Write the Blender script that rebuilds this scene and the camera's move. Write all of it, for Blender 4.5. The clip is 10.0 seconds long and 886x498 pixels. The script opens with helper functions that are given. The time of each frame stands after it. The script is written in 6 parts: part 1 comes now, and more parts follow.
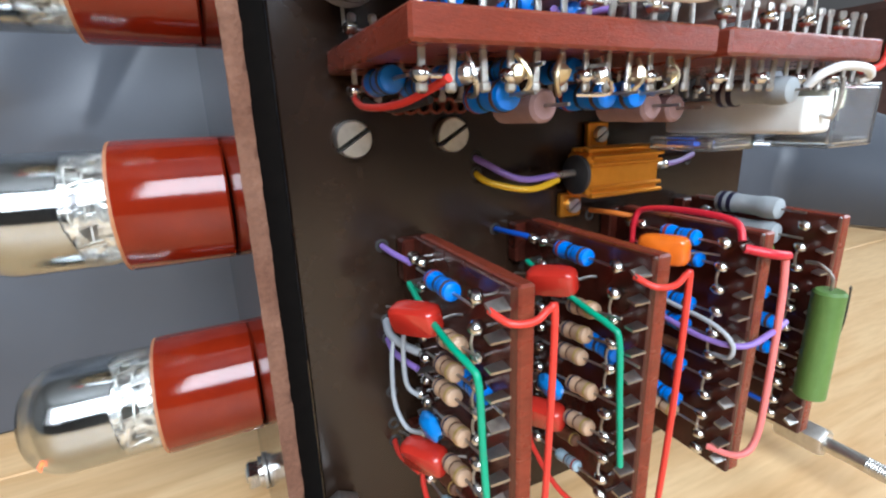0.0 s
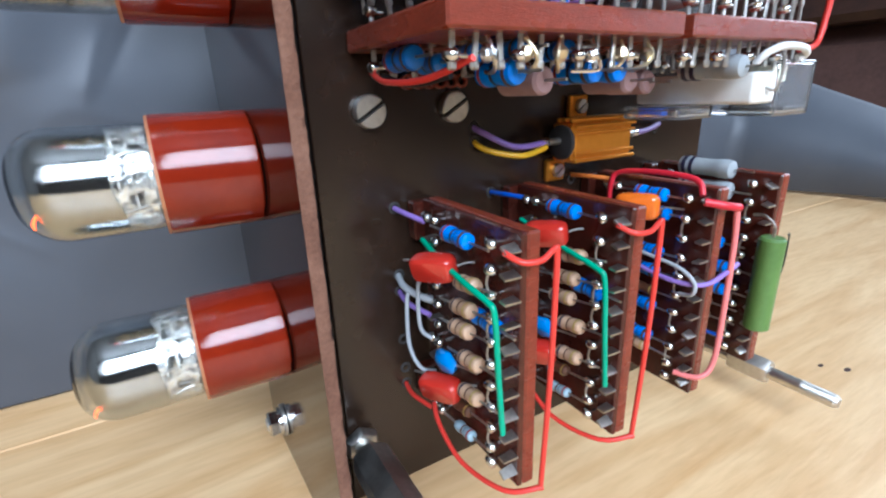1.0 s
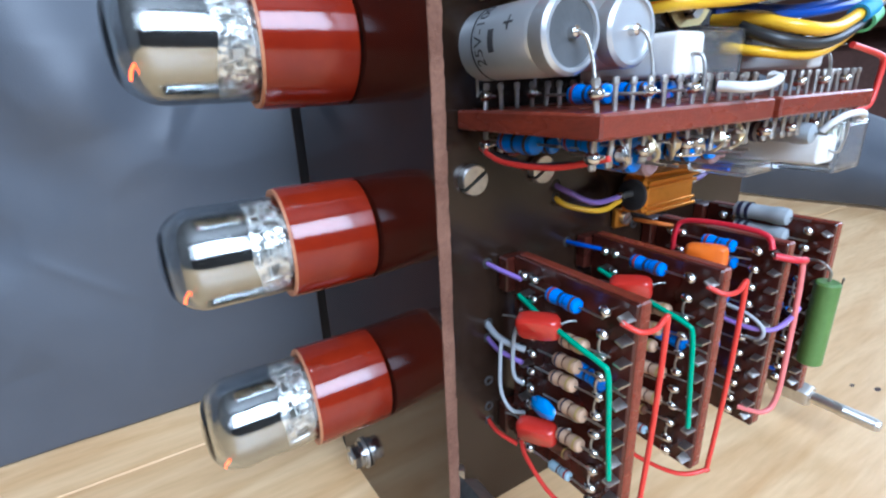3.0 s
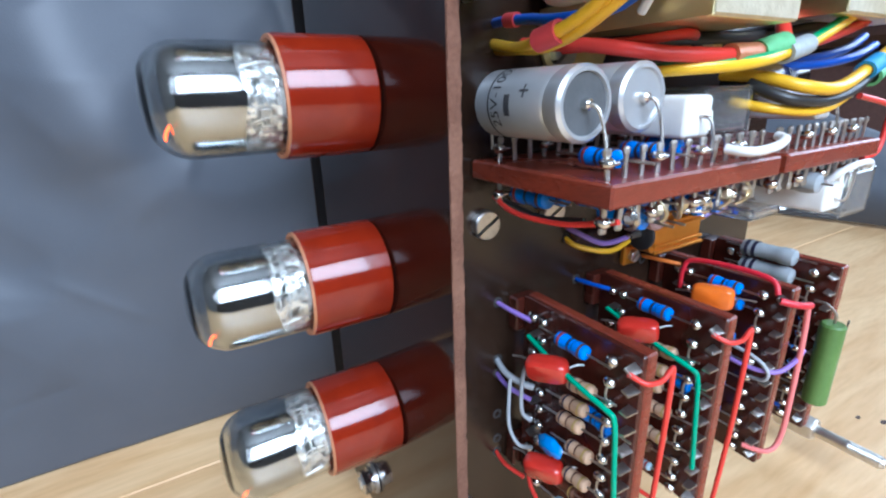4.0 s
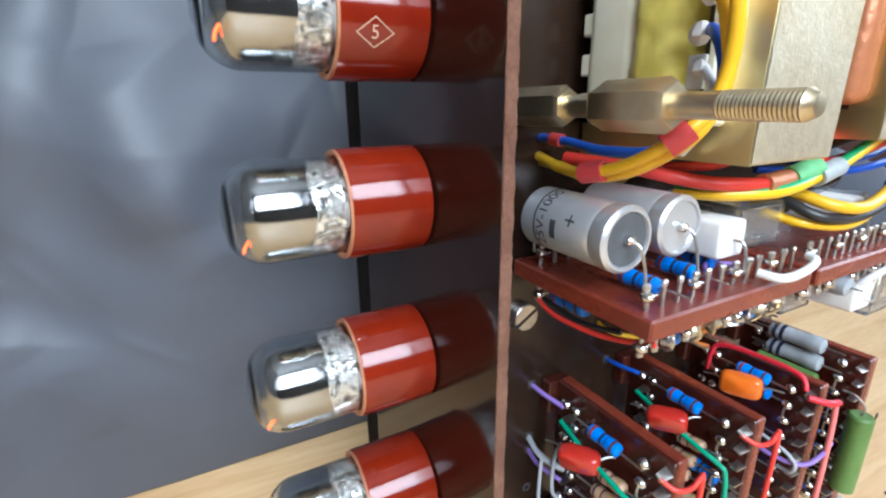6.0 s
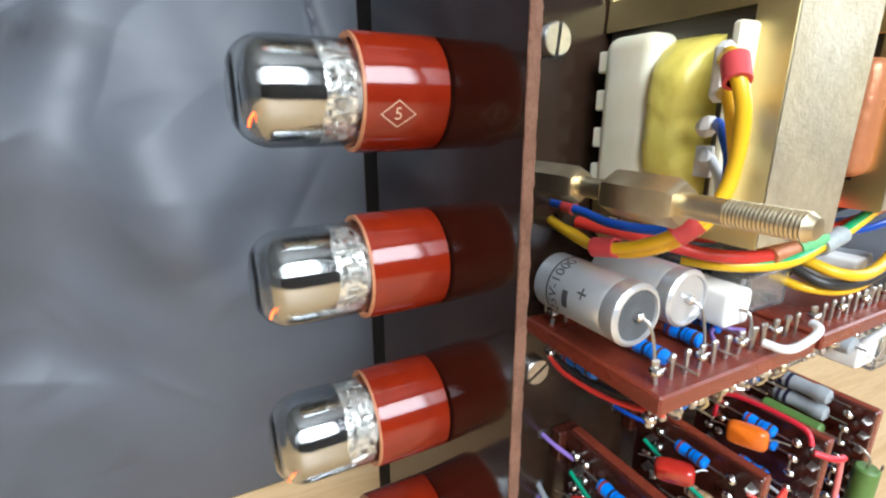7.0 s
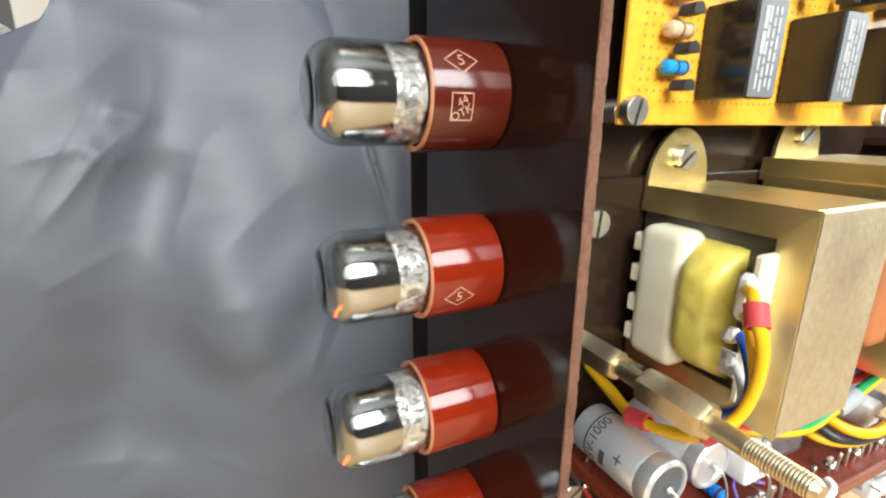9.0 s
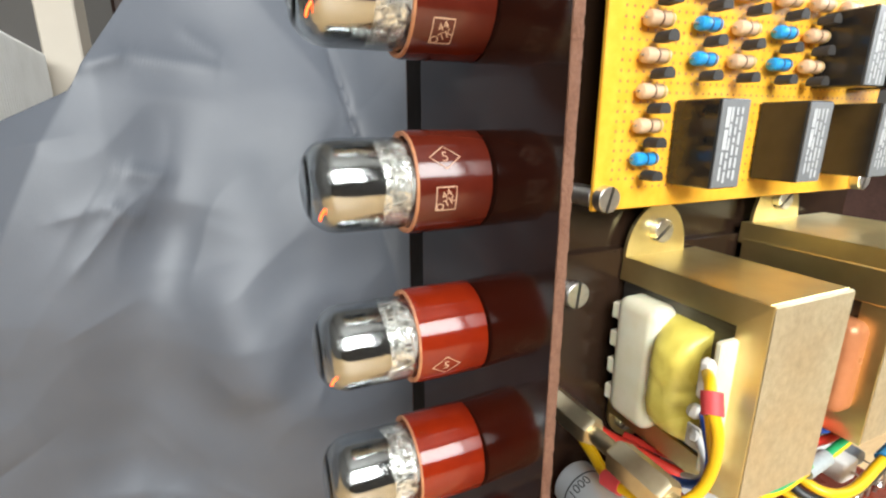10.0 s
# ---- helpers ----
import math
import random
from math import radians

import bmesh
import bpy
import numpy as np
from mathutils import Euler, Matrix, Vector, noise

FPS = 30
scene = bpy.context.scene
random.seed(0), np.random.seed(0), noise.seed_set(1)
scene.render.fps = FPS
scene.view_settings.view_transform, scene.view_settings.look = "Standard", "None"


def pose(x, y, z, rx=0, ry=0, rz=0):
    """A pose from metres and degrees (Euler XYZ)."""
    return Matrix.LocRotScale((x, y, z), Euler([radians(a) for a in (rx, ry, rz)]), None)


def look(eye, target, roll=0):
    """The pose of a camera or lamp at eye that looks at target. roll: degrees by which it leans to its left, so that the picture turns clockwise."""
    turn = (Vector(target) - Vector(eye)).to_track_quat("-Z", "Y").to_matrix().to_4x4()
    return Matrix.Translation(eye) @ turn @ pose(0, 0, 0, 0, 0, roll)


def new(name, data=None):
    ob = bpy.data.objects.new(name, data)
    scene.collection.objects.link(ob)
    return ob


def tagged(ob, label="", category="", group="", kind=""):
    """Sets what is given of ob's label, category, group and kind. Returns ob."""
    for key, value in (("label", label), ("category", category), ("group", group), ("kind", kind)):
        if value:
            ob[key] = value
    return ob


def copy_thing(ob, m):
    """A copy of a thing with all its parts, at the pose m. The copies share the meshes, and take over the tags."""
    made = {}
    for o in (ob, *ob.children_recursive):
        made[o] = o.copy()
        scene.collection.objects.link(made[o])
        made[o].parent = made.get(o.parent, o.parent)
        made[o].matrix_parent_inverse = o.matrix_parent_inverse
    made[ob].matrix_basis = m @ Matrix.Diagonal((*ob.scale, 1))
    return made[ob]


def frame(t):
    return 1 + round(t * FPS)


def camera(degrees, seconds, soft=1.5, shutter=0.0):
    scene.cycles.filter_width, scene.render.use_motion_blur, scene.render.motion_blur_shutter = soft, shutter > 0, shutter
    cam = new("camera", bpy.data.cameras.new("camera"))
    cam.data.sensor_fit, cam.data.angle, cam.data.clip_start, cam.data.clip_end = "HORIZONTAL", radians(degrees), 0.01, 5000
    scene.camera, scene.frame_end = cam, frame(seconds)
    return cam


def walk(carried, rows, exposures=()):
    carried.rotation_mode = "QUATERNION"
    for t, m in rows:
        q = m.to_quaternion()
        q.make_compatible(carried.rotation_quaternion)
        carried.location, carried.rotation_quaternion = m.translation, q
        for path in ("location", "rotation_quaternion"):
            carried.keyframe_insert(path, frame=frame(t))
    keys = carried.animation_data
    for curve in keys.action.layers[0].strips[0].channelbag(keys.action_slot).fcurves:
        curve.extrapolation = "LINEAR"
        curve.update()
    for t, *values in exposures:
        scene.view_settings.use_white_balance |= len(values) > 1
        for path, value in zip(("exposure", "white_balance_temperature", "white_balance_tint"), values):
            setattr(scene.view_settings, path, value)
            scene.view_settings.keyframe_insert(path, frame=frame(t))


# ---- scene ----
cam = camera(87.3, 10.0, soft=2.2)
PATH = [
    (0, (-0.01037, -0.10677, 0.12279), (0.40527, 0.76191, -0.14671), -1.854),
    (0.5, (-0.01999, -0.11272, 0.12188), (0.42183, 0.73301, -0.17733), -2.483),
    (1, (-0.02720, -0.11579, 0.12282), (0.44340, 0.70706, -0.19569), -2.185),
    (1.5, (-0.03348, -0.11349, 0.12600), (0.45649, 0.69676, -0.19558), -1.989),
    (2, (-0.04134, -0.11233, 0.13130), (0.46575, 0.68317, -0.20044), -1.821),
    (2.5, (-0.04653, -0.10934, 0.13601), (0.44869, 0.69613, -0.18953), -2.315),
    (3, (-0.05355, -0.10447, 0.14287), (0.43068, 0.70738, -0.18337), -2.523),
    (4.5, (-0.05630, -0.10397, 0.15903), (0.40868, 0.72437, -0.15346), -1.424),
    (5, (-0.06062, -0.10246, 0.16335), (0.39478, 0.73502, -0.13871), -1.191),
    (5.5, (-0.06156, -0.10222, 0.17163), (0.38741, 0.73942, -0.12847), -0.798),
    (7, (-0.06459, -0.10176, 0.19481), (0.37138, 0.75434, -0.08270), -0.163),
    (7.5, (-0.07000, -0.09954, 0.20559), (0.36114, 0.76107, -0.06550), 0.089),
    (8, (-0.07389, -0.10134, 0.21723), (0.34866, 0.76624, -0.04498), 0.336),
    (8.5, (-0.07428, -0.10195, 0.22948), (0.33446, 0.77329, -0.02915), 0.426),
    (9, (-0.07575, -0.10166, 0.24114), (0.32599, 0.77470, -0.02455), 0.392),
    (9.5, (-0.07363, -0.10468, 0.25188), (0.31794, 0.77627, -0.01387), 0.260),
    (10, (-0.07114, -0.10889, 0.26377), (0.30473, 0.78038, 0.00313), -0.019),
]
walk(cam, [(t, look(eye, target, roll)) for t, eye, target, roll in PATH],
     exposures=[(0, -0.10, 5800, 8), (1, -0.10, 5350, 8), (2.5, -0.14, 4980, 8), (4.5, -0.10, 5200, 8), (5.5, -0.08, 5450, 8), (7.5, 0.05, 6200, 8), (10, 0.12, 6750, 8)])

# ---- world, daylight and exposure ----
world = bpy.data.worlds.new("world")
scene.world = world
world.use_nodes = True
wn = world.node_tree.nodes
sky = wn.new("ShaderNodeTexSky")
sky.sky_type, sky.sun_disc = "NISHITA", False
sky.sun_elevation, sky.sun_rotation = radians(42), radians(200)
wn["Background"].inputs["Strength"].default_value = 0.12
world.node_tree.links.new(sky.outputs[0], wn["Background"].inputs["Color"])


def window_light(name, eye, target, w, h, power, color=(1.0, 0.98, 0.95)):
    data = bpy.data.lights.new(name, "AREA")
    data.shape, data.size, data.size_y, data.energy, data.color = "RECTANGLE", w, h, power, color
    ob = new(name, data)
    ob.matrix_world = look(eye, target)
    return ob


# daylight entering through the window behind the camera and a second one at its left
window_light("window_daylight", (-0.45, -1.56, 1.24), (-0.45, 0.0, 1.00), 1.50, 1.10, 90, (0.93, 0.97, 1.0))
window_light("window_daylight", (1.97, -0.55, 1.05), (0.0, -0.55, 0.95), 1.50, 1.16, 34, (0.93, 0.97, 1.0))

# ---- materials ----
MATS = {}


def nodes_of(name):
    m = bpy.data.materials.new(name)
    m.use_nodes = True
    t = m.node_tree
    return m, t, t.nodes["Principled BSDF"]


def rgba(c):
    return (c[0], c[1], c[2], 1.0)


def surface(name, c, c2=None, rough=0.4, metal=0.0, scale=200.0, bump=0.0, bump_scale=800.0, stretch=(1, 1, 1), rough2=None,
            coat=0.0, trans=0.0, ior=1.5, amount=1.0, rand=0.0, sss=0.0):
    """A material with colour and gloss varied at two scales, in object space metres."""
    m, t, p = nodes_of(name)
    c2 = c2 or tuple(v * 0.75 for v in c)
    tc = t.nodes.new("ShaderNodeTexCoord")
    mp = t.nodes.new("ShaderNodeMapping")
    mp.inputs["Scale"].default_value = stretch
    t.links.new(tc.outputs["Object"], mp.inputs["Vector"])
    n1 = t.nodes.new("ShaderNodeTexNoise")
    n1.inputs["Scale"].default_value, n1.inputs["Detail"].default_value = scale, 6.0
    t.links.new(mp.outputs[0], n1.inputs["Vector"])
    n2 = t.nodes.new("ShaderNodeTexNoise")
    n2.inputs["Scale"].default_value, n2.inputs["Detail"].default_value = scale * 0.13, 3.0
    t.links.new(mp.outputs[0], n2.inputs["Vector"])
    add = t.nodes.new("ShaderNodeMath")
    add.operation = "MULTIPLY_ADD"
    t.links.new(n1.outputs[0], add.inputs[0])
    add.inputs[1].default_value = 0.5
    half = t.nodes.new("ShaderNodeMath")
    half.operation = "MULTIPLY"
    half.inputs[1].default_value = 0.5
    t.links.new(n2.outputs[0], half.inputs[0])
    t.links.new(half.outputs[0], add.inputs[2])
    ramp = t.nodes.new("ShaderNodeMapRange")
    ramp.inputs[1].default_value, ramp.inputs[2].default_value = 0.34, 0.66
    ramp.inputs[3].default_value, ramp.inputs[4].default_value = 0.5 - 0.5 * amount, 0.5 + 0.5 * amount
    t.links.new(add.outputs[0], ramp.inputs[0])
    mix = t.nodes.new("ShaderNodeMix")
    mix.data_type = "RGBA"
    mix.inputs[6].default_value, mix.inputs[7].default_value = rgba(c), rgba(c2)
    t.links.new(ramp.outputs[0], mix.inputs[0])
    out = mix.outputs[2]
    if rand:
        info = t.nodes.new("ShaderNodeObjectInfo")
        hsv = t.nodes.new("ShaderNodeHueSaturation")
        mr = t.nodes.new("ShaderNodeMapRange")
        mr.inputs[3].default_value, mr.inputs[4].default_value = 1 - rand, 1 + rand
        t.links.new(info.outputs["Random"], mr.inputs[0])
        t.links.new(mr.outputs[0], hsv.inputs["Value"])
        t.links.new(out, hsv.inputs["Color"])
        out = hsv.outputs[0]
    t.links.new(out, p.inputs["Base Color"])
    r2 = rough2 if rough2 is not None else min(1.0, rough * 1.35)
    rr = t.nodes.new("ShaderNodeMapRange")
    rr.inputs[1].default_value, rr.inputs[2].default_value = 0.3, 0.7
    rr.inputs[3].default_value, rr.inputs[4].default_value = rough, r2
    t.links.new(n2.outputs[0], rr.inputs[0])
    t.links.new(rr.outputs[0], p.inputs["Roughness"])
    p.inputs["Metallic"].default_value, p.inputs["IOR"].default_value = metal, ior
    p.inputs["Coat Weight"].default_value = coat
    p.inputs["Coat Roughness"].default_value = 0.08
    p.inputs["Transmission Weight"].default_value = trans
    if sss:
        p.inputs["Subsurface Weight"].default_value, p.inputs["Subsurface Scale"].default_value = sss, 0.002
    if bump:
        b = t.nodes.new("ShaderNodeBump")
        b.inputs["Strength"].default_value, b.inputs["Distance"].default_value = bump, 0.0004
        n3 = t.nodes.new("ShaderNodeTexNoise")
        n3.inputs["Scale"].default_value, n3.inputs["Detail"].default_value = bump_scale, 5.0
        t.links.new(mp.outputs[0], n3.inputs["Vector"])
        t.links.new(n3.outputs[0], b.inputs["Height"])
        t.links.new(b.outputs[0], p.inputs["Normal"])
    MATS[name] = m
    return m


surface("laminate", (0.020, 0.007, 0.0045), (0.013, 0.005, 0.0035), rough=0.07, rough2=0.13, scale=120, bump=0.05, bump_scale=300, ior=1.40)
surface("laminate_cut", (0.20, 0.098, 0.060), (0.11, 0.047, 0.028), rough=0.8, scale=900, bump=0.9, bump_scale=1300)
surface("brown_paint", (0.026, 0.0140, 0.0085), (0.016, 0.0084, 0.0052), rough=0.15, rough2=0.27, scale=160, bump=0.12, bump_scale=1600)
surface("tag_board", (0.070, 0.014, 0.008), (0.035, 0.008, 0.005), rough=0.22, scale=260, bump=0.15, bump_scale=900, rand=0.12)
surface("tag_board_edge", (0.225, 0.040, 0.020), (0.145, 0.026, 0.013), rough=0.24, scale=500, stretch=(1, 1, 3), bump=0.3, bump_scale=1200)
surface("tube_base", (0.215, 0.0165, 0.0035), (0.150, 0.010, 0.003), rough=0.07, rough2=0.14, scale=140, bump=0.04, bump_scale=1500, coat=0.0)
surface("tube_base_dark", (0.092, 0.0125, 0.006), (0.064, 0.0085, 0.0045), rough=0.10, rough2=0.18, scale=140, bump=0.04, bump_scale=1500)
surface("base_rim", (0.45, 0.20, 0.09), (0.30, 0.11, 0.05), rough=0.5, scale=500)
surface("mark_print", (0.62, 0.40, 0.27), (0.32, 0.14, 0.08), rough=0.6, scale=1500)
surface("tin", (0.60, 0.58, 0.54), (0.42, 0.40, 0.37), rough=0.30, rough2=0.48, metal=1.0, scale=900, bump=0.3, bump_scale=1800)
surface("solder", (0.80, 0.79, 0.77), (0.55, 0.54, 0.52), rough=0.12, rough2=0.3, metal=1.0, scale=700, bump=0.25, bump_scale=1200)
surface("steel", (0.72, 0.70, 0.66), (0.55, 0.53, 0.49), rough=0.30, rough2=0.46, metal=1.0, scale=600, bump=0.15, bump_scale=2500)
surface("zinc_yellow", (0.90, 0.76, 0.39), (0.76, 0.61, 0.28), rough=0.30, rough2=0.46, metal=1.0, scale=120, bump=0.10, bump_scale=500)
surface("zinc_worn", (0.70, 0.63, 0.47), (0.52, 0.45, 0.30), rough=0.50, rough2=0.72, metal=1.0, scale=420, bump=0.30, bump_scale=1300)
# black of the rear rail, also of the strip painted as gap shade
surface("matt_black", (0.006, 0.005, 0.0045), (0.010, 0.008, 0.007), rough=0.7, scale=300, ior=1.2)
surface("brass_zinc", (0.74, 0.66, 0.46), (0.60, 0.50, 0.33), rough=0.28, rough2=0.42, metal=1.0, scale=300, bump=0.08, bump_scale=1500)
surface("gold_anodised", (0.80, 0.33, 0.035), (0.68, 0.26, 0.02), rough=0.3, rough2=0.42, metal=0.85, scale=400, bump=0.2, bump_scale=2500)
surface("aluminium_can", (0.66, 0.68, 0.70), (0.58, 0.60, 0.62), rough=0.28, rough2=0.38, metal=0.65, scale=150, bump=0.06, bump_scale=900)
surface("white_ceramic", (0.80, 0.80, 0.77), (0.72, 0.71, 0.67), rough=0.45, scale=300, bump=0.2, bump_scale=1600)
surface("rubber_black", (0.022, 0.021, 0.021), (0.035, 0.033, 0.032), rough=0.5, scale=400, bump=0.2, bump_scale=1500)
surface("rubber_grey", (0.10, 0.105, 0.11), (0.07, 0.075, 0.08), rough=0.55, scale=400, bump=0.2)
surface("black_plastic", (0.014, 0.014, 0.014), (0.022, 0.021, 0.020), rough=0.12, rough2=0.22, scale=200)
surface("relay_label", (0.17, 0.18, 0.19), (0.13, 0.14, 0.15), rough=0.35, scale=400)
surface("print_white", (0.50, 0.52, 0.54), (0.36, 0.38, 0.40), rough=0.6, scale=900)
# screw slot floor, with the groove's shade put into the colour
surface("slot_shade", (0.055, 0.050, 0.045), (0.03, 0.028, 0.025), rough=0.5, metal=0.6, scale=900)
surface("print_black", (0.03, 0.03, 0.035), (0.06, 0.06, 0.065), rough=0.6, scale=900)
surface("blue_lacquer", (0.008, 0.21, 0.78), (0.006, 0.16, 0.66), rough=0.25, scale=500, bump=0.1, bump_scale=1500, rand=0.1)
surface("beige_lacquer", (0.56, 0.38, 0.25), (0.46, 0.29, 0.18), rough=0.35, scale=500, bump=0.1, bump_scale=1500, rand=0.12)
surface("pale_blue_lacquer", (0.34, 0.46, 0.52), (0.28, 0.39, 0.45), rough=0.35, scale=500, rand=0.08)
surface("grey_lacquer", (0.36, 0.39, 0.41), (0.29, 0.32, 0.34), rough=0.42, scale=500, bump=0.2, bump_scale=1500)
surface("mauve_lacquer", (0.34, 0.215, 0.21), (0.27, 0.165, 0.165), rough=0.5, scale=500, bump=0.2, bump_scale=1500)
surface("green_lacquer", (0.115, 0.22, 0.055), (0.085, 0.17, 0.04), rough=0.35, scale=400, bump=0.2, bump_scale=1500)
surface("red_epoxy", (0.50, 0.030, 0.018), (0.40, 0.020, 0.012), rough=0.14, rough2=0.2, scale=300, bump=0.06, bump_scale=600, coat=0.4)
surface("orange_epoxy", (0.78, 0.17, 0.012), (0.66, 0.13, 0.01), rough=0.2, scale=300, bump=0.06, bump_scale=600, coat=0.3)
surface("cyan_lacquer", (0.022, 0.30, 0.68), (0.016, 0.24, 0.58), rough=0.25, scale=500, rand=0.1)
surface("tan_lacquer", (0.66, 0.46, 0.30), (0.56, 0.37, 0.23), rough=0.3, scale=500, rand=0.1)
surface("blue_epoxy", (0.02, 0.25, 0.72), (0.015, 0.2, 0.6), rough=0.2, scale=300, coat=0.3)
surface("band_red", (0.30, 0.03, 0.02), rough=0.35, scale=900)
surface("band_brown", (0.10, 0.04, 0.02), rough=0.35, scale=900)
surface("band_dark", (0.02, 0.02, 0.05), rough=0.35, scale=900)
surface("band_gold", (0.55, 0.40, 0.12), rough=0.35, metal=0.4, scale=900)
surface("wire_red", (0.68, 0.045, 0.03), (0.58, 0.035, 0.025), rough=0.3, scale=300)
surface("wire_crimson", (0.62, 0.02, 0.04), (0.54, 0.015, 0.03), rough=0.3, scale=300)
surface("wire_pink", (0.78, 0.22, 0.20), (0.70, 0.18, 0.17), rough=0.35, scale=300)
surface("wire_green", (0.015, 0.36, 0.20), (0.01, 0.29, 0.16), rough=0.3, scale=300)
surface("wire_yellow", (0.80, 0.48, 0.012), (0.74, 0.42, 0.01), rough=0.28, scale=200)
surface("wire_blue", (0.012, 0.085, 0.46), (0.01, 0.065, 0.38), rough=0.3, scale=300)
surface("wire_purple", (0.30, 0.19, 0.55), (0.25, 0.15, 0.47), rough=0.35, scale=300)
surface("wire_white", (0.74, 0.75, 0.75), (0.66, 0.67, 0.67), rough=0.4, scale=300)
surface("wire_grey", (0.42, 0.44, 0.47), (0.36, 0.38, 0.40), rough=0.4, scale=300)
surface("wire_black", (0.018, 0.018, 0.018), (0.03, 0.03, 0.03), rough=0.35, scale=300)
surface("wire_orange", (0.72, 0.20, 0.03), rough=0.35, scale=300)
surface("sleeve_red", (0.60, 0.06, 0.07), (0.50, 0.05, 0.05), rough=0.45, scale=600)
surface("sleeve_blue", (0.04, 0.30, 0.62), rough=0.45, scale=600)
surface("sleeve_green", (0.16, 0.48, 0.20), rough=0.45, scale=600)
surface("sleeve_grey", (0.38, 0.42, 0.43), rough=0.45, scale=600)
surface("bobbin", (0.76, 0.73, 0.60), (0.66, 0.61, 0.42), rough=0.4, scale=140, sss=0.1, bump=0.1, bump_scale=600)
surface("tape_yellow", (0.80, 0.69, 0.17), (0.64, 0.52, 0.08), rough=0.22, rough2=0.4, scale=180, bump=0.6, bump_scale=320)
surface("tape_copper", (0.55, 0.22, 0.10), (0.45, 0.16, 0.07), rough=0.26, rough2=0.5, metal=0.3, scale=210, bump=0.6, bump_scale=420)
surface("core_steel", (0.20, 0.19, 0.17), (0.12, 0.115, 0.10), rough=0.4, metal=0.9, scale=60, stretch=(1, 1, 12))
surface("paper_white", (0.78, 0.76, 0.72), rough=0.7, scale=300)
surface("getter", (0.56, 0.565, 0.58), (0.42, 0.425, 0.44), rough=0.02, rough2=0.05, metal=1.0, scale=60)
surface("mica", (0.62, 0.60, 0.55), (0.44, 0.42, 0.38), rough=0.3, scale=500, bump=0.3)
surface("leather", (0.115, 0.060, 0.050), (0.075, 0.038, 0.032), rough=0.55, scale=160, bump=0.9, bump_scale=260)
surface("dark_wood", (0.060, 0.026, 0.018), (0.030, 0.014, 0.010), rough=0.4, scale=40, stretch=(1, 8, 8), bump=0.2)
surface("wall_paint", (0.20, 0.19, 0.18), (0.17, 0.162, 0.153), rough=0.85, scale=3, bump=0.2, bump_scale=60)
surface("ceiling_paint", (0.36, 0.35, 0.34), (0.32, 0.315, 0.305), rough=0.9, scale=3)
surface("floor_wood", (0.28, 0.17, 0.09), (0.20, 0.12, 0.06), rough=0.45, scale=8, stretch=(1, 6, 1))
surface("beige_paint", (0.62, 0.56, 0.47), (0.56, 0.50, 0.42), rough=0.6, scale=10)
surface("smoked", (0.030, 0.030, 0.034), (0.05, 0.05, 0.055), rough=0.15, scale=200)
surface("radiator_paint", (0.86, 0.85, 0.82), (0.74, 0.73, 0.69), rough=0.4, scale=20)


def glass(name, color, rough=0.0, ior=1.45):
    m, t, p = nodes_of(name)
    p.inputs["Base Color"].default_value = rgba(color)
    p.inputs["Transmission Weight"].default_value = 1.0
    p.inputs["Roughness"].default_value, p.inputs["IOR"].default_value = rough, ior
    n = t.nodes.new("ShaderNodeTexNoise")
    n.inputs["Scale"].default_value = 160
    b = t.nodes.new("ShaderNodeBump")
    b.inputs["Strength"].default_value, b.inputs["Distance"].default_value = 0.05, 0.0005
    t.links.new(n.outputs[0], b.inputs["Height"])
    t.links.new(b.outputs[0], p.inputs["Normal"])
    MATS[name] = m


glass("tube_glass", (0.95, 0.97, 0.96))
glass("clear_plastic", (0.92, 0.93, 0.93), rough=0.03)
MATS["clear_plastic"].node_tree.nodes["Principled BSDF"].inputs["Transmission Weight"].default_value = 0.97

m, t, p = nodes_of("getter_speckle")
p.inputs["Base Color"].default_value = (0.88, 0.88, 0.86, 1)
p.inputs["Metallic"].default_value, p.inputs["Roughness"].default_value = 0.85, 0.16
tc, n1, n2 = t.nodes.new("ShaderNodeTexCoord"), t.nodes.new("ShaderNodeTexNoise"), t.nodes.new("ShaderNodeTexNoise")
n1.inputs["Scale"].default_value, n1.inputs["Detail"].default_value, n2.inputs["Scale"].default_value = 420.0, 4.0, 520.0
mr, b = t.nodes.new("ShaderNodeMapRange"), t.nodes.new("ShaderNodeBump")
mr.inputs[1].default_value, mr.inputs[2].default_value = 0.40, 0.64
b.inputs["Strength"].default_value, b.inputs["Distance"].default_value = 0.9, 0.0006
t.links.new(tc.outputs["Object"], n1.inputs["Vector"])
t.links.new(tc.outputs["Object"], n2.inputs["Vector"])
t.links.new(n1.outputs[0], mr.inputs[0])
t.links.new(mr.outputs[0], p.inputs["Alpha"])
t.links.new(n2.outputs[0], b.inputs["Height"])
t.links.new(b.outputs[0], p.inputs["Normal"])
MATS["getter_speckle"] = m

m, t, p = nodes_of("heater_glow")
p.inputs["Base Color"].default_value = (0.3, 0.05, 0.01, 1)
p.inputs["Emission Color"].default_value = (1.0, 0.065, 0.008, 1)
p.inputs["Emission Strength"].default_value = 7.0
MATS["heater_glow"] = m


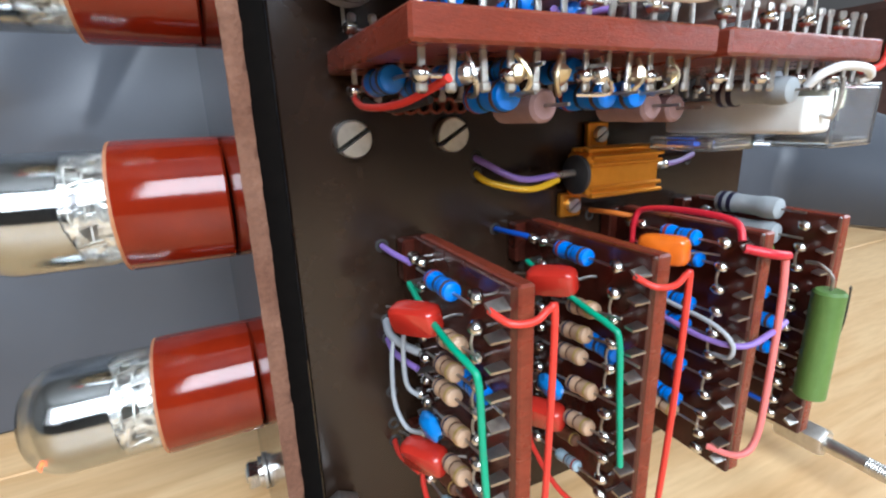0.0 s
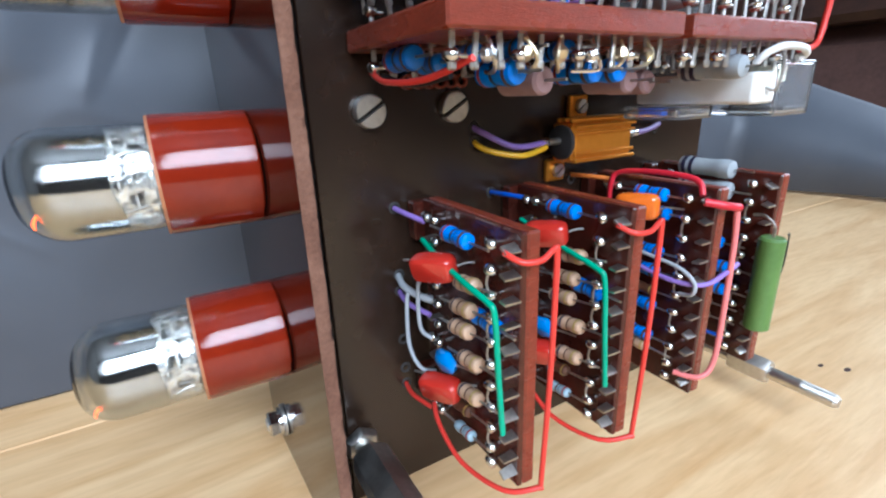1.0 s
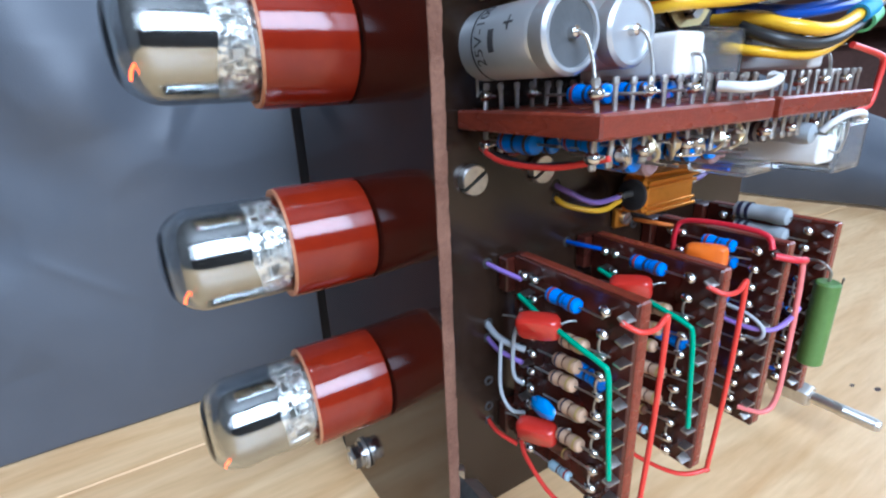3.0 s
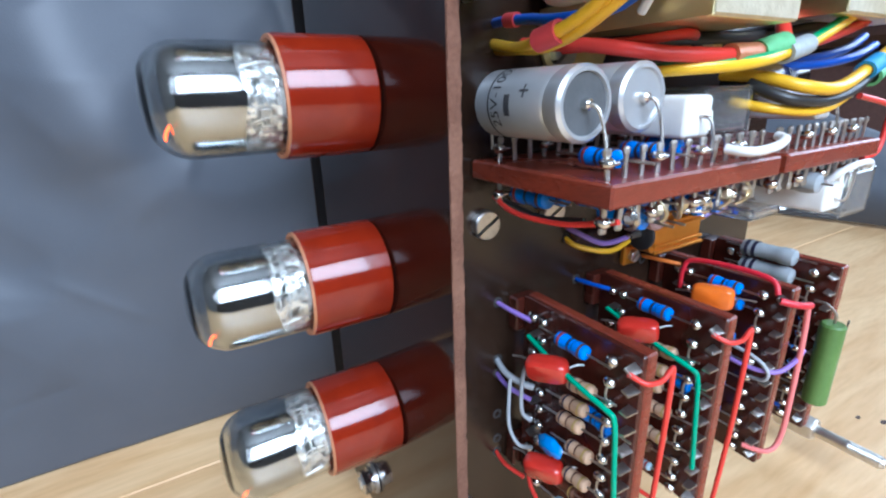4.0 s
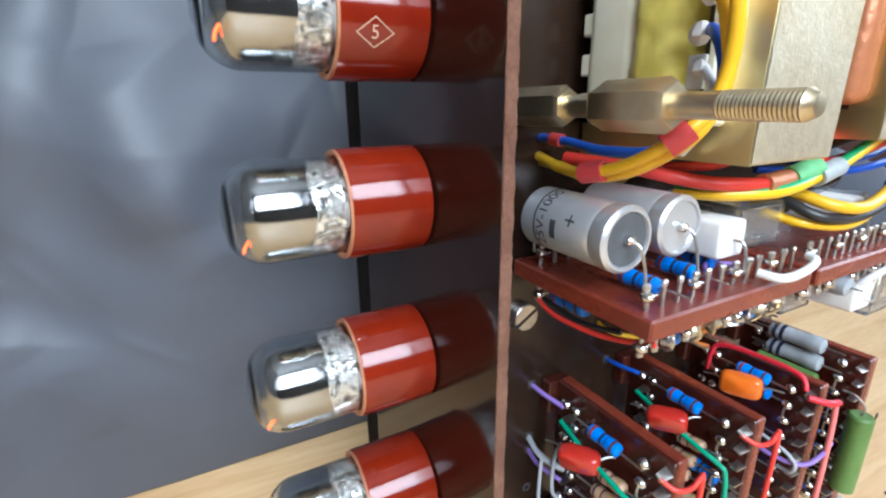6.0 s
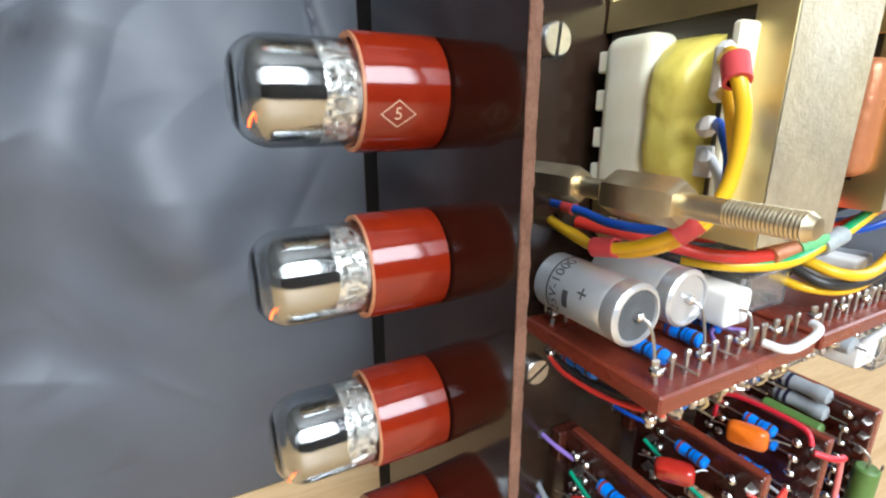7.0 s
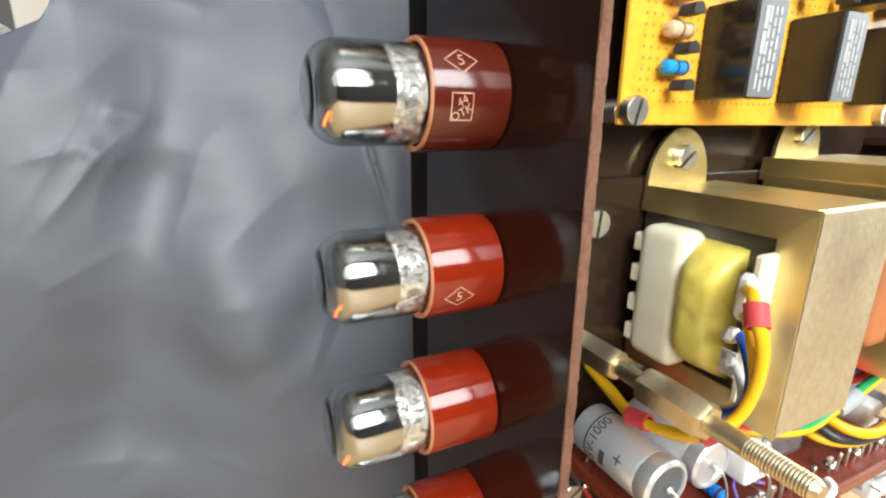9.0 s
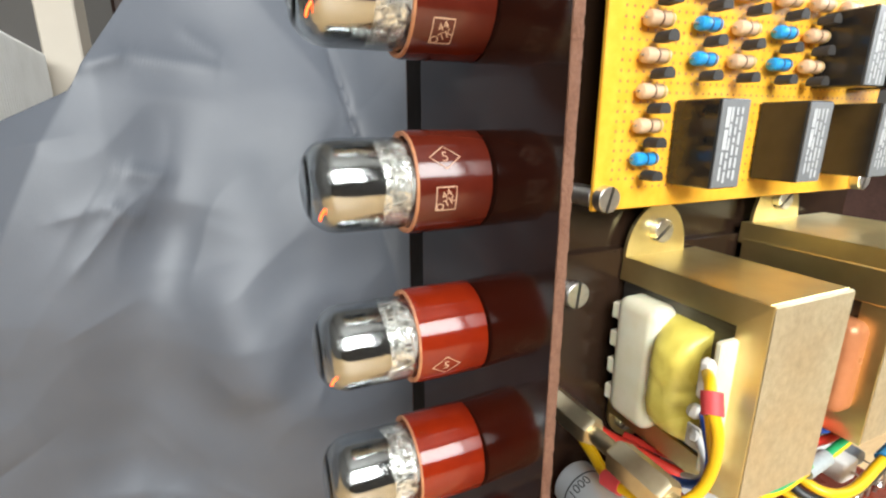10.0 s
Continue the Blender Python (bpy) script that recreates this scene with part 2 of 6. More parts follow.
def oak():
    m, t, p = nodes_of("oak")
    tc = t.nodes.new("ShaderNodeTexCoord")
    info = t.nodes.new("ShaderNodeObjectInfo")
    off = t.nodes.new("ShaderNodeVectorMath")
    off.operation = "MULTIPLY_ADD"
    comb = t.nodes.new("ShaderNodeCombineXYZ")
    t.links.new(info.outputs["Random"], comb.inputs[0])
    t.links.new(info.outputs["Random"], comb.inputs[1])
    off.inputs[1].default_value = (3.0, 1.7, 1.0)
    t.links.new(comb.outputs[0], off.inputs[0])
    t.links.new(tc.outputs["Object"], off.inputs[2])
    mp = t.nodes.new("ShaderNodeMapping")
    mp.inputs["Scale"].default_value = (1.0, 7.0, 7.0)
    t.links.new(off.outputs[0], mp.inputs["Vector"])
    n1 = t.nodes.new("ShaderNodeTexNoise")
    n1.inputs["Scale"].default_value, n1.inputs["Detail"].default_value, n1.inputs["Distortion"].default_value = 7.0, 8.0, 1.2
    t.links.new(mp.outputs[0], n1.inputs["Vector"])
    n2 = t.nodes.new("ShaderNodeTexNoise")
    n2.inputs["Scale"].default_value, n2.inputs["Detail"].default_value = 60.0, 6.0
    t.links.new(mp.outputs[0], n2.inputs["Vector"])
    ramp = t.nodes.new("ShaderNodeValToRGB")
    ramp.color_ramp.elements[0].position, ramp.color_ramp.elements[0].color = 0.30, (0.64, 0.385, 0.170, 1)
    ramp.color_ramp.elements[1].position, ramp.color_ramp.elements[1].color = 0.62, (0.80, 0.555, 0.295, 1)
    t.links.new(n1.outputs[0], ramp.inputs[0])
    mix = t.nodes.new("ShaderNodeMix")
    mix.data_type, mix.blend_type = "RGBA", "MULTIPLY"
    mix.inputs[0].default_value = 0.32
    r2 = t.nodes.new("ShaderNodeValToRGB")
    r2.color_ramp.elements[0].position, r2.color_ramp.elements[0].color = 0.33, (0.74, 0.68, 0.60, 1)
    r2.color_ramp.elements[1].position, r2.color_ramp.elements[1].color = 0.58, (1, 1, 1, 1)
    t.links.new(n2.outputs[0], r2.inputs[0])
    t.links.new(ramp.outputs[0], mix.inputs[6])
    t.links.new(r2.outputs[0], mix.inputs[7])
    t.links.new(mix.outputs[2], p.inputs["Base Color"])
    p.inputs["Roughness"].default_value = 0.42
    b = t.nodes.new("ShaderNodeBump")
    b.inputs["Strength"].default_value, b.inputs["Distance"].default_value = 0.25, 0.0006
    t.links.new(n2.outputs[0], b.inputs["Height"])
    t.links.new(b.outputs[0], p.inputs["Normal"])
    MATS["oak"] = m


oak()


def cloth_material():
    m, t, p = nodes_of("grey_cloth")
    tc = t.nodes.new("ShaderNodeTexCoord")
    n1 = t.nodes.new("ShaderNodeTexNoise")
    n1.inputs["Scale"].default_value, n1.inputs["Detail"].default_value = 14.0, 5.0
    t.links.new(tc.outputs["Object"], n1.inputs["Vector"])
    ramp = t.nodes.new("ShaderNodeValToRGB")
    ramp.color_ramp.elements[0].position, ramp.color_ramp.elements[0].color = 0.3, (0.067, 0.075, 0.092, 1)
    ramp.color_ramp.elements[1].position, ramp.color_ramp.elements[1].color = 0.7, (0.086, 0.095, 0.114, 1)
    t.links.new(n1.outputs[0], ramp.inputs[0])
    t.links.new(ramp.outputs[0], p.inputs["Base Color"])
    p.inputs["Roughness"].default_value = 0.5
    n2 = t.nodes.new("ShaderNodeTexNoise")
    n2.inputs["Scale"].default_value, n2.inputs["Detail"].default_value = 1800.0, 2.0
    t.links.new(tc.outputs["Object"], n2.inputs["Vector"])
    b = t.nodes.new("ShaderNodeBump")
    b.inputs["Strength"].default_value, b.inputs["Distance"].default_value = 0.12, 0.0004
    t.links.new(n2.outputs[0], b.inputs["Height"])
    t.links.new(b.outputs[0], p.inputs["Normal"])
    MATS["grey_cloth"] = m


cloth_material()


def perfboard_material():
    m, t, p = nodes_of("perfboard")
    tc = t.nodes.new("ShaderNodeTexCoord")
    n1 = t.nodes.new("ShaderNodeTexNoise")
    n1.inputs["Scale"].default_value, n1.inputs["Detail"].default_value = 300.0, 4.0
    t.links.new(tc.outputs["Object"], n1.inputs["Vector"])
    ramp = t.nodes.new("ShaderNodeValToRGB")
    ramp.color_ramp.elements[0].position, ramp.color_ramp.elements[0].color = 0.3, (0.78, 0.37, 0.028, 1)
    ramp.color_ramp.elements[1].position, ramp.color_ramp.elements[1].color = 0.7, (0.86, 0.46, 0.05, 1)
    t.links.new(n1.outputs[0], ramp.inputs[0])
    t.links.new(ramp.outputs[0], p.inputs["Base Color"])
    p.inputs["Roughness"].default_value = 0.3
    MATS["perfboard"] = m


perfboard_material()


def striped_wire_material():
    """Earth wire: yellow with a green stripe along it."""
    m, t, p = nodes_of("wire_earth")
    g = t.nodes.new("ShaderNodeNewGeometry")
    sep = t.nodes.new("ShaderNodeSeparateXYZ")
    t.links.new(g.outputs["Normal"], sep.inputs[0])
    r = t.nodes.new("ShaderNodeValToRGB")
    r.color_ramp.interpolation = "CONSTANT"
    r.color_ramp.elements[0].color = (0.80, 0.50, 0.012, 1)
    r.color_ramp.elements[1].position, r.color_ramp.elements[1].color = 0.55, (0.02, 0.33, 0.12, 1)
    t.links.new(sep.outputs[2], r.inputs[0])
    t.links.new(r.outputs[0], p.inputs["Base Color"])
    p.inputs["Roughness"].default_value = 0.3
    MATS["wire_earth"] = m


striped_wire_material()

# ---- mesh building ----
class Geo:
    """Collects vertices and faces; axis helpers take world or local metres."""

    def __init__(self):
        self.v, self.f, self.s = [], [], []

    def add(self, verts, faces, slot=0):
        o = len(self.v)
        self.v += [tuple(q) for q in verts]
        self.f += [tuple(i + o for i in f) for f in faces]
        self.s += [slot] * len(faces)
        return self

    def box(self, x0, x1, y0, y1, z0, z1, c=0.0003, slot=0, m=None):
        """A box with chamfered edges."""
        c = min(c, (x1 - x0) * 0.45, (y1 - y0) * 0.45, (z1 - z0) * 0.45)
        X, Y, Z = (x0, x1), (y0, y1), (z0, z1)
        verts, idx = [], {}
        for i in (0, 1):
            for j in (0, 1):
                for k in (0, 1):
                    px, py, pz = X[i], Y[j], Z[k]
                    qx, qy, qz = px + (c if i == 0 else -c), py + (c if j == 0 else -c), pz + (c if k == 0 else -c)
                    for a, q in enumerate(((px, qy, qz), (qx, py, qz), (qx, qy, pz))):
                        idx[i, j, k, a] = len(verts)
                        verts.append(q)
        F = []

        def quad(keys, n):
            ids = [idx[k] for k in keys]
            a, b, d = (Vector(verts[ids[0]]), Vector(verts[ids[1]]), Vector(verts[ids[2]]))
            if (b - a).cross(d - b).dot(Vector(n)) < 0:
                ids.reverse()
            F.append(tuple(ids))
        for s in (0, 1):
            g = 1 if s else -1
            quad([(s, 0, 0, 0), (s, 1, 0, 0), (s, 1, 1, 0), (s, 0, 1, 0)], (g, 0, 0))
            quad([(0, s, 0, 1), (1, s, 0, 1), (1, s, 1, 1), (0, s, 1, 1)], (0, g, 0))
            quad([(0, 0, s, 2), (1, 0, s, 2), (1, 1, s, 2), (0, 1, s, 2)], (0, 0, g))
        for i in (0, 1):
            for j in (0, 1):
                gi, gj = (1 if i else -1), (1 if j else -1)
                quad([(i, j, 0, 0), (i, j, 1, 0), (i, j, 1, 1), (i, j, 0, 1)], (gi, gj, 0))
                quad([(i, 0, j, 0), (i, 1, j, 0), (i, 1, j, 2), (i, 0, j, 2)], (gi, 0, gj))
                quad([(0, i, j, 1), (1, i, j, 1), (1, i, j, 2), (0, i, j, 2)], (0, gi, gj))
                for k in (0, 1):
                    quad([(i, j, k, 0), (i, j, k, 1), (i, j, k, 2)], (gi, gj, 1 if k else -1))
        if m is not None:
            verts = [m @ Vector(q) for q in verts]
        return self.add(verts, F, slot)

    def rbox(self, x0, x1, y0, y1, z0, z1, r, seg=4, slot=0):
        """A box with round edges."""
        bm = bmesh.new()
        bmesh.ops.create_cube(bm, size=1.0)
        for q in bm.verts:
            q.co = Vector(((x0 + x1) / 2 + q.co.x * (x1 - x0), (y0 + y1) / 2 + q.co.y * (y1 - y0), (z0 + z1) / 2 + q.co.z * (z1 - z0)))
        bmesh.ops.bevel(bm, geom=bm.edges[:], offset=r, segments=seg, profile=0.5, affect="EDGES")
        bm.verts.index_update()
        self.add([q.co for q in bm.verts], [[q.index for q in f.verts] for f in bm.faces], slot)
        bm.free()
        return self

    def lathe(self, profile, origin, axis, n=24, slot=0, ref=None, closed=False):
        """Profile of (distance along axis, radius), turned round the axis from origin."""
        a = Vector(axis).normalized()
        u = Vector(ref) if ref else (Vector((0, 0, 1)) if abs(a.z) < 0.9 else Vector((1, 0, 0)))
        u = (u - a * u.dot(a)).normalized()
        w = a.cross(u)
        o = Vector(origin)
        verts, rows, F = [], [], []
        for d, r in profile:
            if r < 1e-7:
                rows.append([len(verts)])
                verts.append(o + a * d)
            else:
                rows.append(list(range(len(verts), len(verts) + n)))
                verts += [o + a * d + (u * math.cos(6.2831853 * k / n) + w * math.sin(6.2831853 * k / n)) * r for k in range(n)]
        pairs = list(zip(rows, rows[1:])) + ([(rows[-1], rows[0])] if closed else [])
        for p, q in pairs:
            for k in range(n):
                k2 = (k + 1) % n
                if len(p) == 1 and len(q) == 1:
                    break
                if len(p) == 1:
                    F.append((p[0], q[k2], q[k]))
                elif len(q) == 1:
                    F.append((p[k], p[k2], q[0]))
                else:
                    F.append((p[k], p[k2], q[k2], q[k]))
        return self.add(verts, F, slot)

    def rod(self, a, b, r, n=12, slot=0, bevel=0.0):
        a, b = Vector(a), Vector(b)
        d = (b - a).length
        e = min(bevel, d * 0.4, r * 0.6)
        prof = [(0, 0), (0, r - e), (e, r), (d - e, r), (d, r - e), (d, 0)] if e > 0 else [(0, 0), (0, r), (d, r), (d, 0)]
        return self.lathe(prof, a, b - a, n, slot)

    def sweep(self, pts, r, n=8, slot=0, smooth=5, flat=1.0):
        """A round wire along a smooth line through the points."""
        P = [Vector(p) for p in pts]
        line = []
        for i in range(len(P) - 1):
            p0, p1, p2, p3 = P[max(i - 1, 0)], P[i], P[i + 1], P[min(i + 2, len(P) - 1)]
            for k in range(smooth):
                s = k / smooth
                line.append(0.5 * ((2 * p1) + (p2 - p0) * s + (2 * p0 - 5 * p1 + 4 * p2 - p3) * s * s + (3 * p1 - p0 - 3 * p2 + p3) * s ** 3))
        line.append(P[-1])
        verts, F = [], []
        t0 = (line[1] - line[0]).normalized()
        u = t0.orthogonal().normalized()
        for i, p in enumerate(line):
            t = (line[min(i + 1, len(line) - 1)] - line[max(i - 1, 0)]).normalized()
            u = (u - t * u.dot(t)).normalized()
            w = t.cross(u)
            verts += [p + (u * math.cos(6.2831853 * k / n) + w * math.sin(6.2831853 * k / n) * flat) * r for k in range(n)]
        for i in range(len(line) - 1):
            for k in range(n):
                k2 = (k + 1) % n
                F.append((i * n + k, i * n + k2, (i + 1) * n + k2, (i + 1) * n + k))
        F.append(tuple(reversed(range(n))))
        F.append(tuple(range((len(line) - 1) * n, len(line) * n)))
        return self.add(verts, F, slot)

    def blob(self, c, r, seed=0, sq=(1, 1, 1), n=8, m=5):
        """A small uneven drop, such as solder."""
        rnd = random.Random(seed)
        verts, F = [], []
        for j in range(m + 1):
            th = math.pi * j / m
            for k in range(n if 0 < j < m else 1):
                ph = 6.2831853 * k / n
                rr = r * (1 + rnd.uniform(-0.16, 0.16))
                verts.append((c[0] + rr * sq[0] * math.sin(th) * math.cos(ph), c[1] + rr * sq[1] * math.sin(th) * math.sin(ph), c[2] + rr * sq[2] * math.cos(th)))
        row = lambda j: [0] if j == 0 else ([len(verts) - 1] if j == m else list(range(1 + (j - 1) * n, 1 + j * n)))
        for j in range(m):
            p, q = row(j), row(j + 1)
            for k in range(n):
                k2 = (k + 1) % n
                if len(p) == 1:
                    F.append((p[0], q[k], q[k2]))
                elif len(q) == 1:
                    F.append((p[k], q[0], p[k2]))
                else:
                    F.append((p[k], q[k], q[k2], p[k2]))
        return self.add(verts, F)

    def mesh(self, name, mats, angle=35):
        me = bpy.data.meshes.new(name)
        me.from_pydata([tuple(q) for q in self.v], [], self.f)
        for mt in (mats if isinstance(mats, (list, tuple)) else [mats]):
            me.materials.append(MATS[mt])
        me.polygons.foreach_set("material_index", self.s)
        me.polygons.foreach_set("use_smooth", [True] * len(self.f))
        me.set_sharp_from_angle(angle=radians(angle))
        me.update()
        return me


def thing(name, loc, label, category, group="", kind=""):
    ob = new(name)
    ob.location = loc
    ob.empty_display_size = 0.002
    return tagged(ob, label, category, group, kind)


def solo(name, geo, mats, label, category, group="", kind="", angle=35):
    """A thing of one mesh, in world metres."""
    ob = new(name, geo.mesh(name, mats, angle))
    return tagged(ob, label, category, group, kind)


def part(name, geo, mats, parent, label="", local=False, angle=35, data=None):
    """One mesh object under a thing or part. The geometry is in world metres, or in the parent's own frame when local."""
    ob = new(name, data or geo.mesh(name, mats, angle))
    ob.parent = parent
    if not local:
        m = Matrix.Identity(4)
        q = parent
        while q is not None:
            m = q.matrix_basis.copy() if q.parent is None else m
            q = q.parent
        ob.matrix_parent_inverse = m.inverted() if parent.parent is None else Matrix.Identity(4)
    if label:
        ob["label"] = label
    return ob


def lettering(text, size, depth=0.0):
    """Mesh data of a text line in the xy plane, centred."""
    cu = bpy.data.curves.new("text", "FONT")
    cu.body, cu.size, cu.align_x, cu.align_y, cu.extrude = text, size, "CENTER", "CENTER", depth
    ob = bpy.data.objects.new("text", cu)
    scene.collection.objects.link(ob)
    dg = bpy.context.evaluated_depsgraph_get()
    me = bpy.data.meshes.new_from_object(ob.evaluated_get(dg))
    v = [tuple(q.co) for q in me.vertices]
    f = [tuple(q.vertices) for q in me.polygons]
    bpy.data.objects.remove(ob)
    bpy.data.curves.remove(cu)
    bpy.data.meshes.remove(me)
    return v, f


# ---- the room ----
TABLE = 0.0
FLOOR = -0.74
g = Geo().box(-2.2, 2.1, -1.7, 2.3, FLOOR - 0.1, FLOOR, c=0.001)
solo("floor", g, "floor_wood", "brown wooden floor of the room", "floor", kind="structure")
solo("ceiling", Geo().box(-2.2, 2.1, -1.7, 2.3, 2.05, 2.15, c=0.001), "ceiling_paint", "plain white painted ceiling", "ceiling", kind="structure")
solo("wall_north", Geo().box(-2.2, 2.1, 2.2, 2.3, FLOOR, 2.05, c=0.001), "wall_paint", "plain cream painted room wall", "wall", kind="structure")
solo("wall_west", Geo().box(-2.2, -2.1, -1.6, 2.2, FLOOR, 2.05, c=0.001), "wall_paint", "plain cream painted room wall", "wall", kind="structure")
# window walls, with openings that go through them
g = Geo()
g.box(-2.2, -1.22, -1.7, -1.6, FLOOR, 2.05, c=0.001).box(0.32, 2.1, -1.7, -1.6, FLOOR, 2.05, c=0.001)
g.box(-1.22, 0.32, -1.7, -1.6, FLOOR, 0.67, c=0.001).box(-1.22, 0.32, -1.7, -1.6, 1.81, 2.05, c=0.001)
solo("wall_south", g, "wall_paint", "cream painted wall with a window opening", "wall", kind="structure")
g = Geo()
g.box(2.0, 2.1, -1.6, -1.33, FLOOR, 2.05, c=0.001).box(2.0, 2.1, 0.23, 2.2, FLOOR, 2.05, c=0.001)
g.box(2.0, 2.1, -1.33, 0.23, FLOOR, 0.43, c=0.001).box(2.0, 2.1, -1.33, 0.23, 1.67, 2.05, c=0.001)
solo("wall_east", g, "wall_paint", "cream painted wall with a window opening", "wall", kind="structure")


def window_frame(name, p0, p1, axis):
    """A white casement frame in the wall's opening."""
    w = thing(name, ((p0[0] + p1[0]) / 2, (p0[1] + p1[1]) / 2, p0[2]), "white painted window frame in the wall", "window", kind="structure")
    x0, y0, z0 = p0
    x1, y1, z1 = p1
    t = 0.05
    if axis == "x":
        bars = [(x0, x0 + t, y0, y1, z0, z1), (x1 - t, x1, y0, y1, z0, z1), (x0 + t, x1 - t, y0, y1, z0, z0 + t), (x0 + t, x1 - t, y0, y1, z1 - t, z1)]
    else:
        bars = [(x0, x1, y0, y0 + t, z0, z1), (x0, x1, y1 - t, y1, z0, z1), (x0, x1, y0 + t, y1 - t, z0, z0 + t), (x0, x1, y0 + t, y1 - t, z1 - t, z1)]
    for b in bars:
        part("frame_bar", Geo().box(*b, c=0.004), "radiator_paint", w)


window_frame("window_1", (-1.22, -1.68, 0.67), (0.32, -1.63, 1.81), "x")
window_frame("window_2", (2.03, -1.33, 0.43), (2.08, 0.23, 1.67), "y")

# ---- table of oak planks ----
table = thing("table", (0.2, 0.2, FLOOR), "light oak plank table top with fine grain and small knots", "table")
edges = [-0.62, -0.40, -0.16, 0.094, 0.34, 0.52]
for y0, y1 in zip(edges, edges[1:]):
    part("plank", Geo().box(-0.75, 0.95, y0 + 0.0002, y1 - 0.0002, -0.03, 0.0, c=0.0005), "oak", table)
for x in (-0.68, 0.88):
    for y in (-0.55, 0.45):
        part("leg", Geo().box(x - 0.03, x + 0.03, y - 0.03, y + 0.03, FLOOR, -0.03, c=0.004), "oak", table)
for kx, ky, kr in ((0.2083, -0.0432, 0.0009), (0.214, -0.051, 0.0012)):
    kn = Geo().lathe([(0, 0.0), (0, kr), (0.0003, kr * 0.9), (0.0003, 0.0)], (kx, ky, -0.0001), (0, 0, 1), 10)
    kn.v = [(kx + (q[0] - kx) * 1.9, q[1], q[2]) for q in kn.v]
    part("knot", kn, "dark_wood", table, "small dark knot in the oak")

# ---- the grey cloth behind, with folds ----


# crease lines: start x z, end x z, width, depth
CREASES = [(-0.0255, 0.305, -0.006, 0.200, 0.0026, 0.0044), (-0.131, 0.286, -0.113, 0.293, 0.0045, -0.0034), (-0.113, 0.293, -0.077, 0.289, 0.0050, -0.0028),
           (-0.118, 0.245, -0.103, 0.241, 0.0035, -0.0024), (-0.126, 0.230, -0.113, 0.224, 0.0035, -0.0024), (-0.096, 0.275, -0.103, 0.200, 0.012, 0.0050),
           (-0.100, 0.230, -0.135, 0.090, 0.018, 0.0120), (-0.092, 0.200, -0.074, 0.130, 0.012, -0.0050), (-0.046, 0.178, -0.078, 0.135, 0.008, -0.0024),
           (-0.060, 0.260, -0.048, 0.200, 0.010, 0.0024), (-0.120, 0.150, -0.080, 0.110, 0.010, 0.0024), (-0.150, 0.120, -0.060, 0.060, 0.011, 0.0024)]
crng = random.Random(11)
for _ in range(34):
    cx0, cz0, ca, cl = crng.uniform(-0.32, 0.05), crng.uniform(0.03, 0.33), crng.uniform(-1.2, 1.2), crng.uniform(0.02, 0.075)
    CREASES.append((cx0, cz0, cx0 + cl * math.cos(ca), cz0 + cl * math.sin(ca), crng.uniform(0.0030, 0.0065), crng.choice((-1, 1)) * crng.uniform(0.0005, 0.0018)))


def fold_noise(x, z):
    q = noise.noise(Vector((x * 8 + z * 5 + 3, z * 7, 0.3))) * 0.012 + noise.noise(Vector((x * 22, z * 13 + 7, 1.3))) * 0.003
    q += 0.0060 * abs(noise.noise(Vector((x * 11 + z * 5, z * 9 - x * 3, 5.1)))) + 0.0028 * abs(noise.noise(Vector((x * 24 - z * 15, z * 19 + x * 9, 9.7))))
    for x0, z0, x1, z1, w, d in CREASES:
        dx, dz = x1 - x0, z1 - z0
        n = dx * dx + dz * dz
        t = ((x - x0) * dx + (z - z0) * dz) / n
        if -0.3 < t < 1.3:
            e = ((x - x0) * dz - (z - z0) * dx) / math.sqrt(n)
            fade = max(0.0, 1 - (2 * abs(t - 0.5)) ** 4 * 0.6) if 0 <= t <= 1 else max(0.0, 0.4 - abs(t - (0 if t < 0 else 1)) / 0.3 * 0.4)
            soft = math.exp(-abs(e) / w) if w < 0.0066 else math.exp(-(e / (1.5 * w)) ** 2)
            q += d * soft * fade
    return q


def cloth_sheet(name, x0, x1, z_top, y_at, label, nx=460, nz=290, foot=0.0):
    g = Geo()
    V, F = [], []
    for j in range(nz + 1):
        s = j / nz
        for i in range(nx + 1):
            x = x0 + (x1 - x0) * i / nx
            top = z_top(x)
            z = 0.0012 + foot + (top - 0.0012 - foot) * s
            y = y_at(x, z) + fold_noise(x, z) * min(1.0, 0.12 + s * 3)
            V.append((x, y, z))
    for j in range(nz):
        for i in range(nx):
            a = j * (nx + 1) + i
            F.append((a, a + 1, a + nx + 2, a + nx + 1))
    n = len(V)
    V2 = [(x, y + 0.0009, z) for x, y, z in V]
    F2 = [tuple(reversed([k + n for k in f])) for f in F]
    rim = [i for i in range(nx)]
    for i in rim:
        F2.append((i + 1, i, i + n, i + 1 + n))
        o = nz * (nx + 1)
        F2.append((o + i, o + i + 1, o + i + 1 + n, o + i + n))
    g.add(V + V2, F + F2)
    return solo(name, g, "grey_cloth", label, "cloth", angle=80)


def cloth_top(x):
    if x < -0.134:
        return 0.277 + (x + 0.134) * 0.5
    return min(0.46, 0.277 + (x + 0.134) * 1.9)


def cloth_back(x, z):
    """The sheet bellies forward low down, leans back above, and turns away beyond a slanting fold at its end."""
    y = 0.126 + (-0.30 * z + 1.2 * z * z) * min(1.0, max(0.0, (0.14 - x) / 0.1))
    return y + 0.45 * max(0.0, -0.134 - (0.277 - z) * 0.47 - x)


cloth_sheet("backdrop_cloth", -0.44, 0.22, cloth_top, cloth_back, "smooth slate-grey backdrop cloth with creases standing on the table")

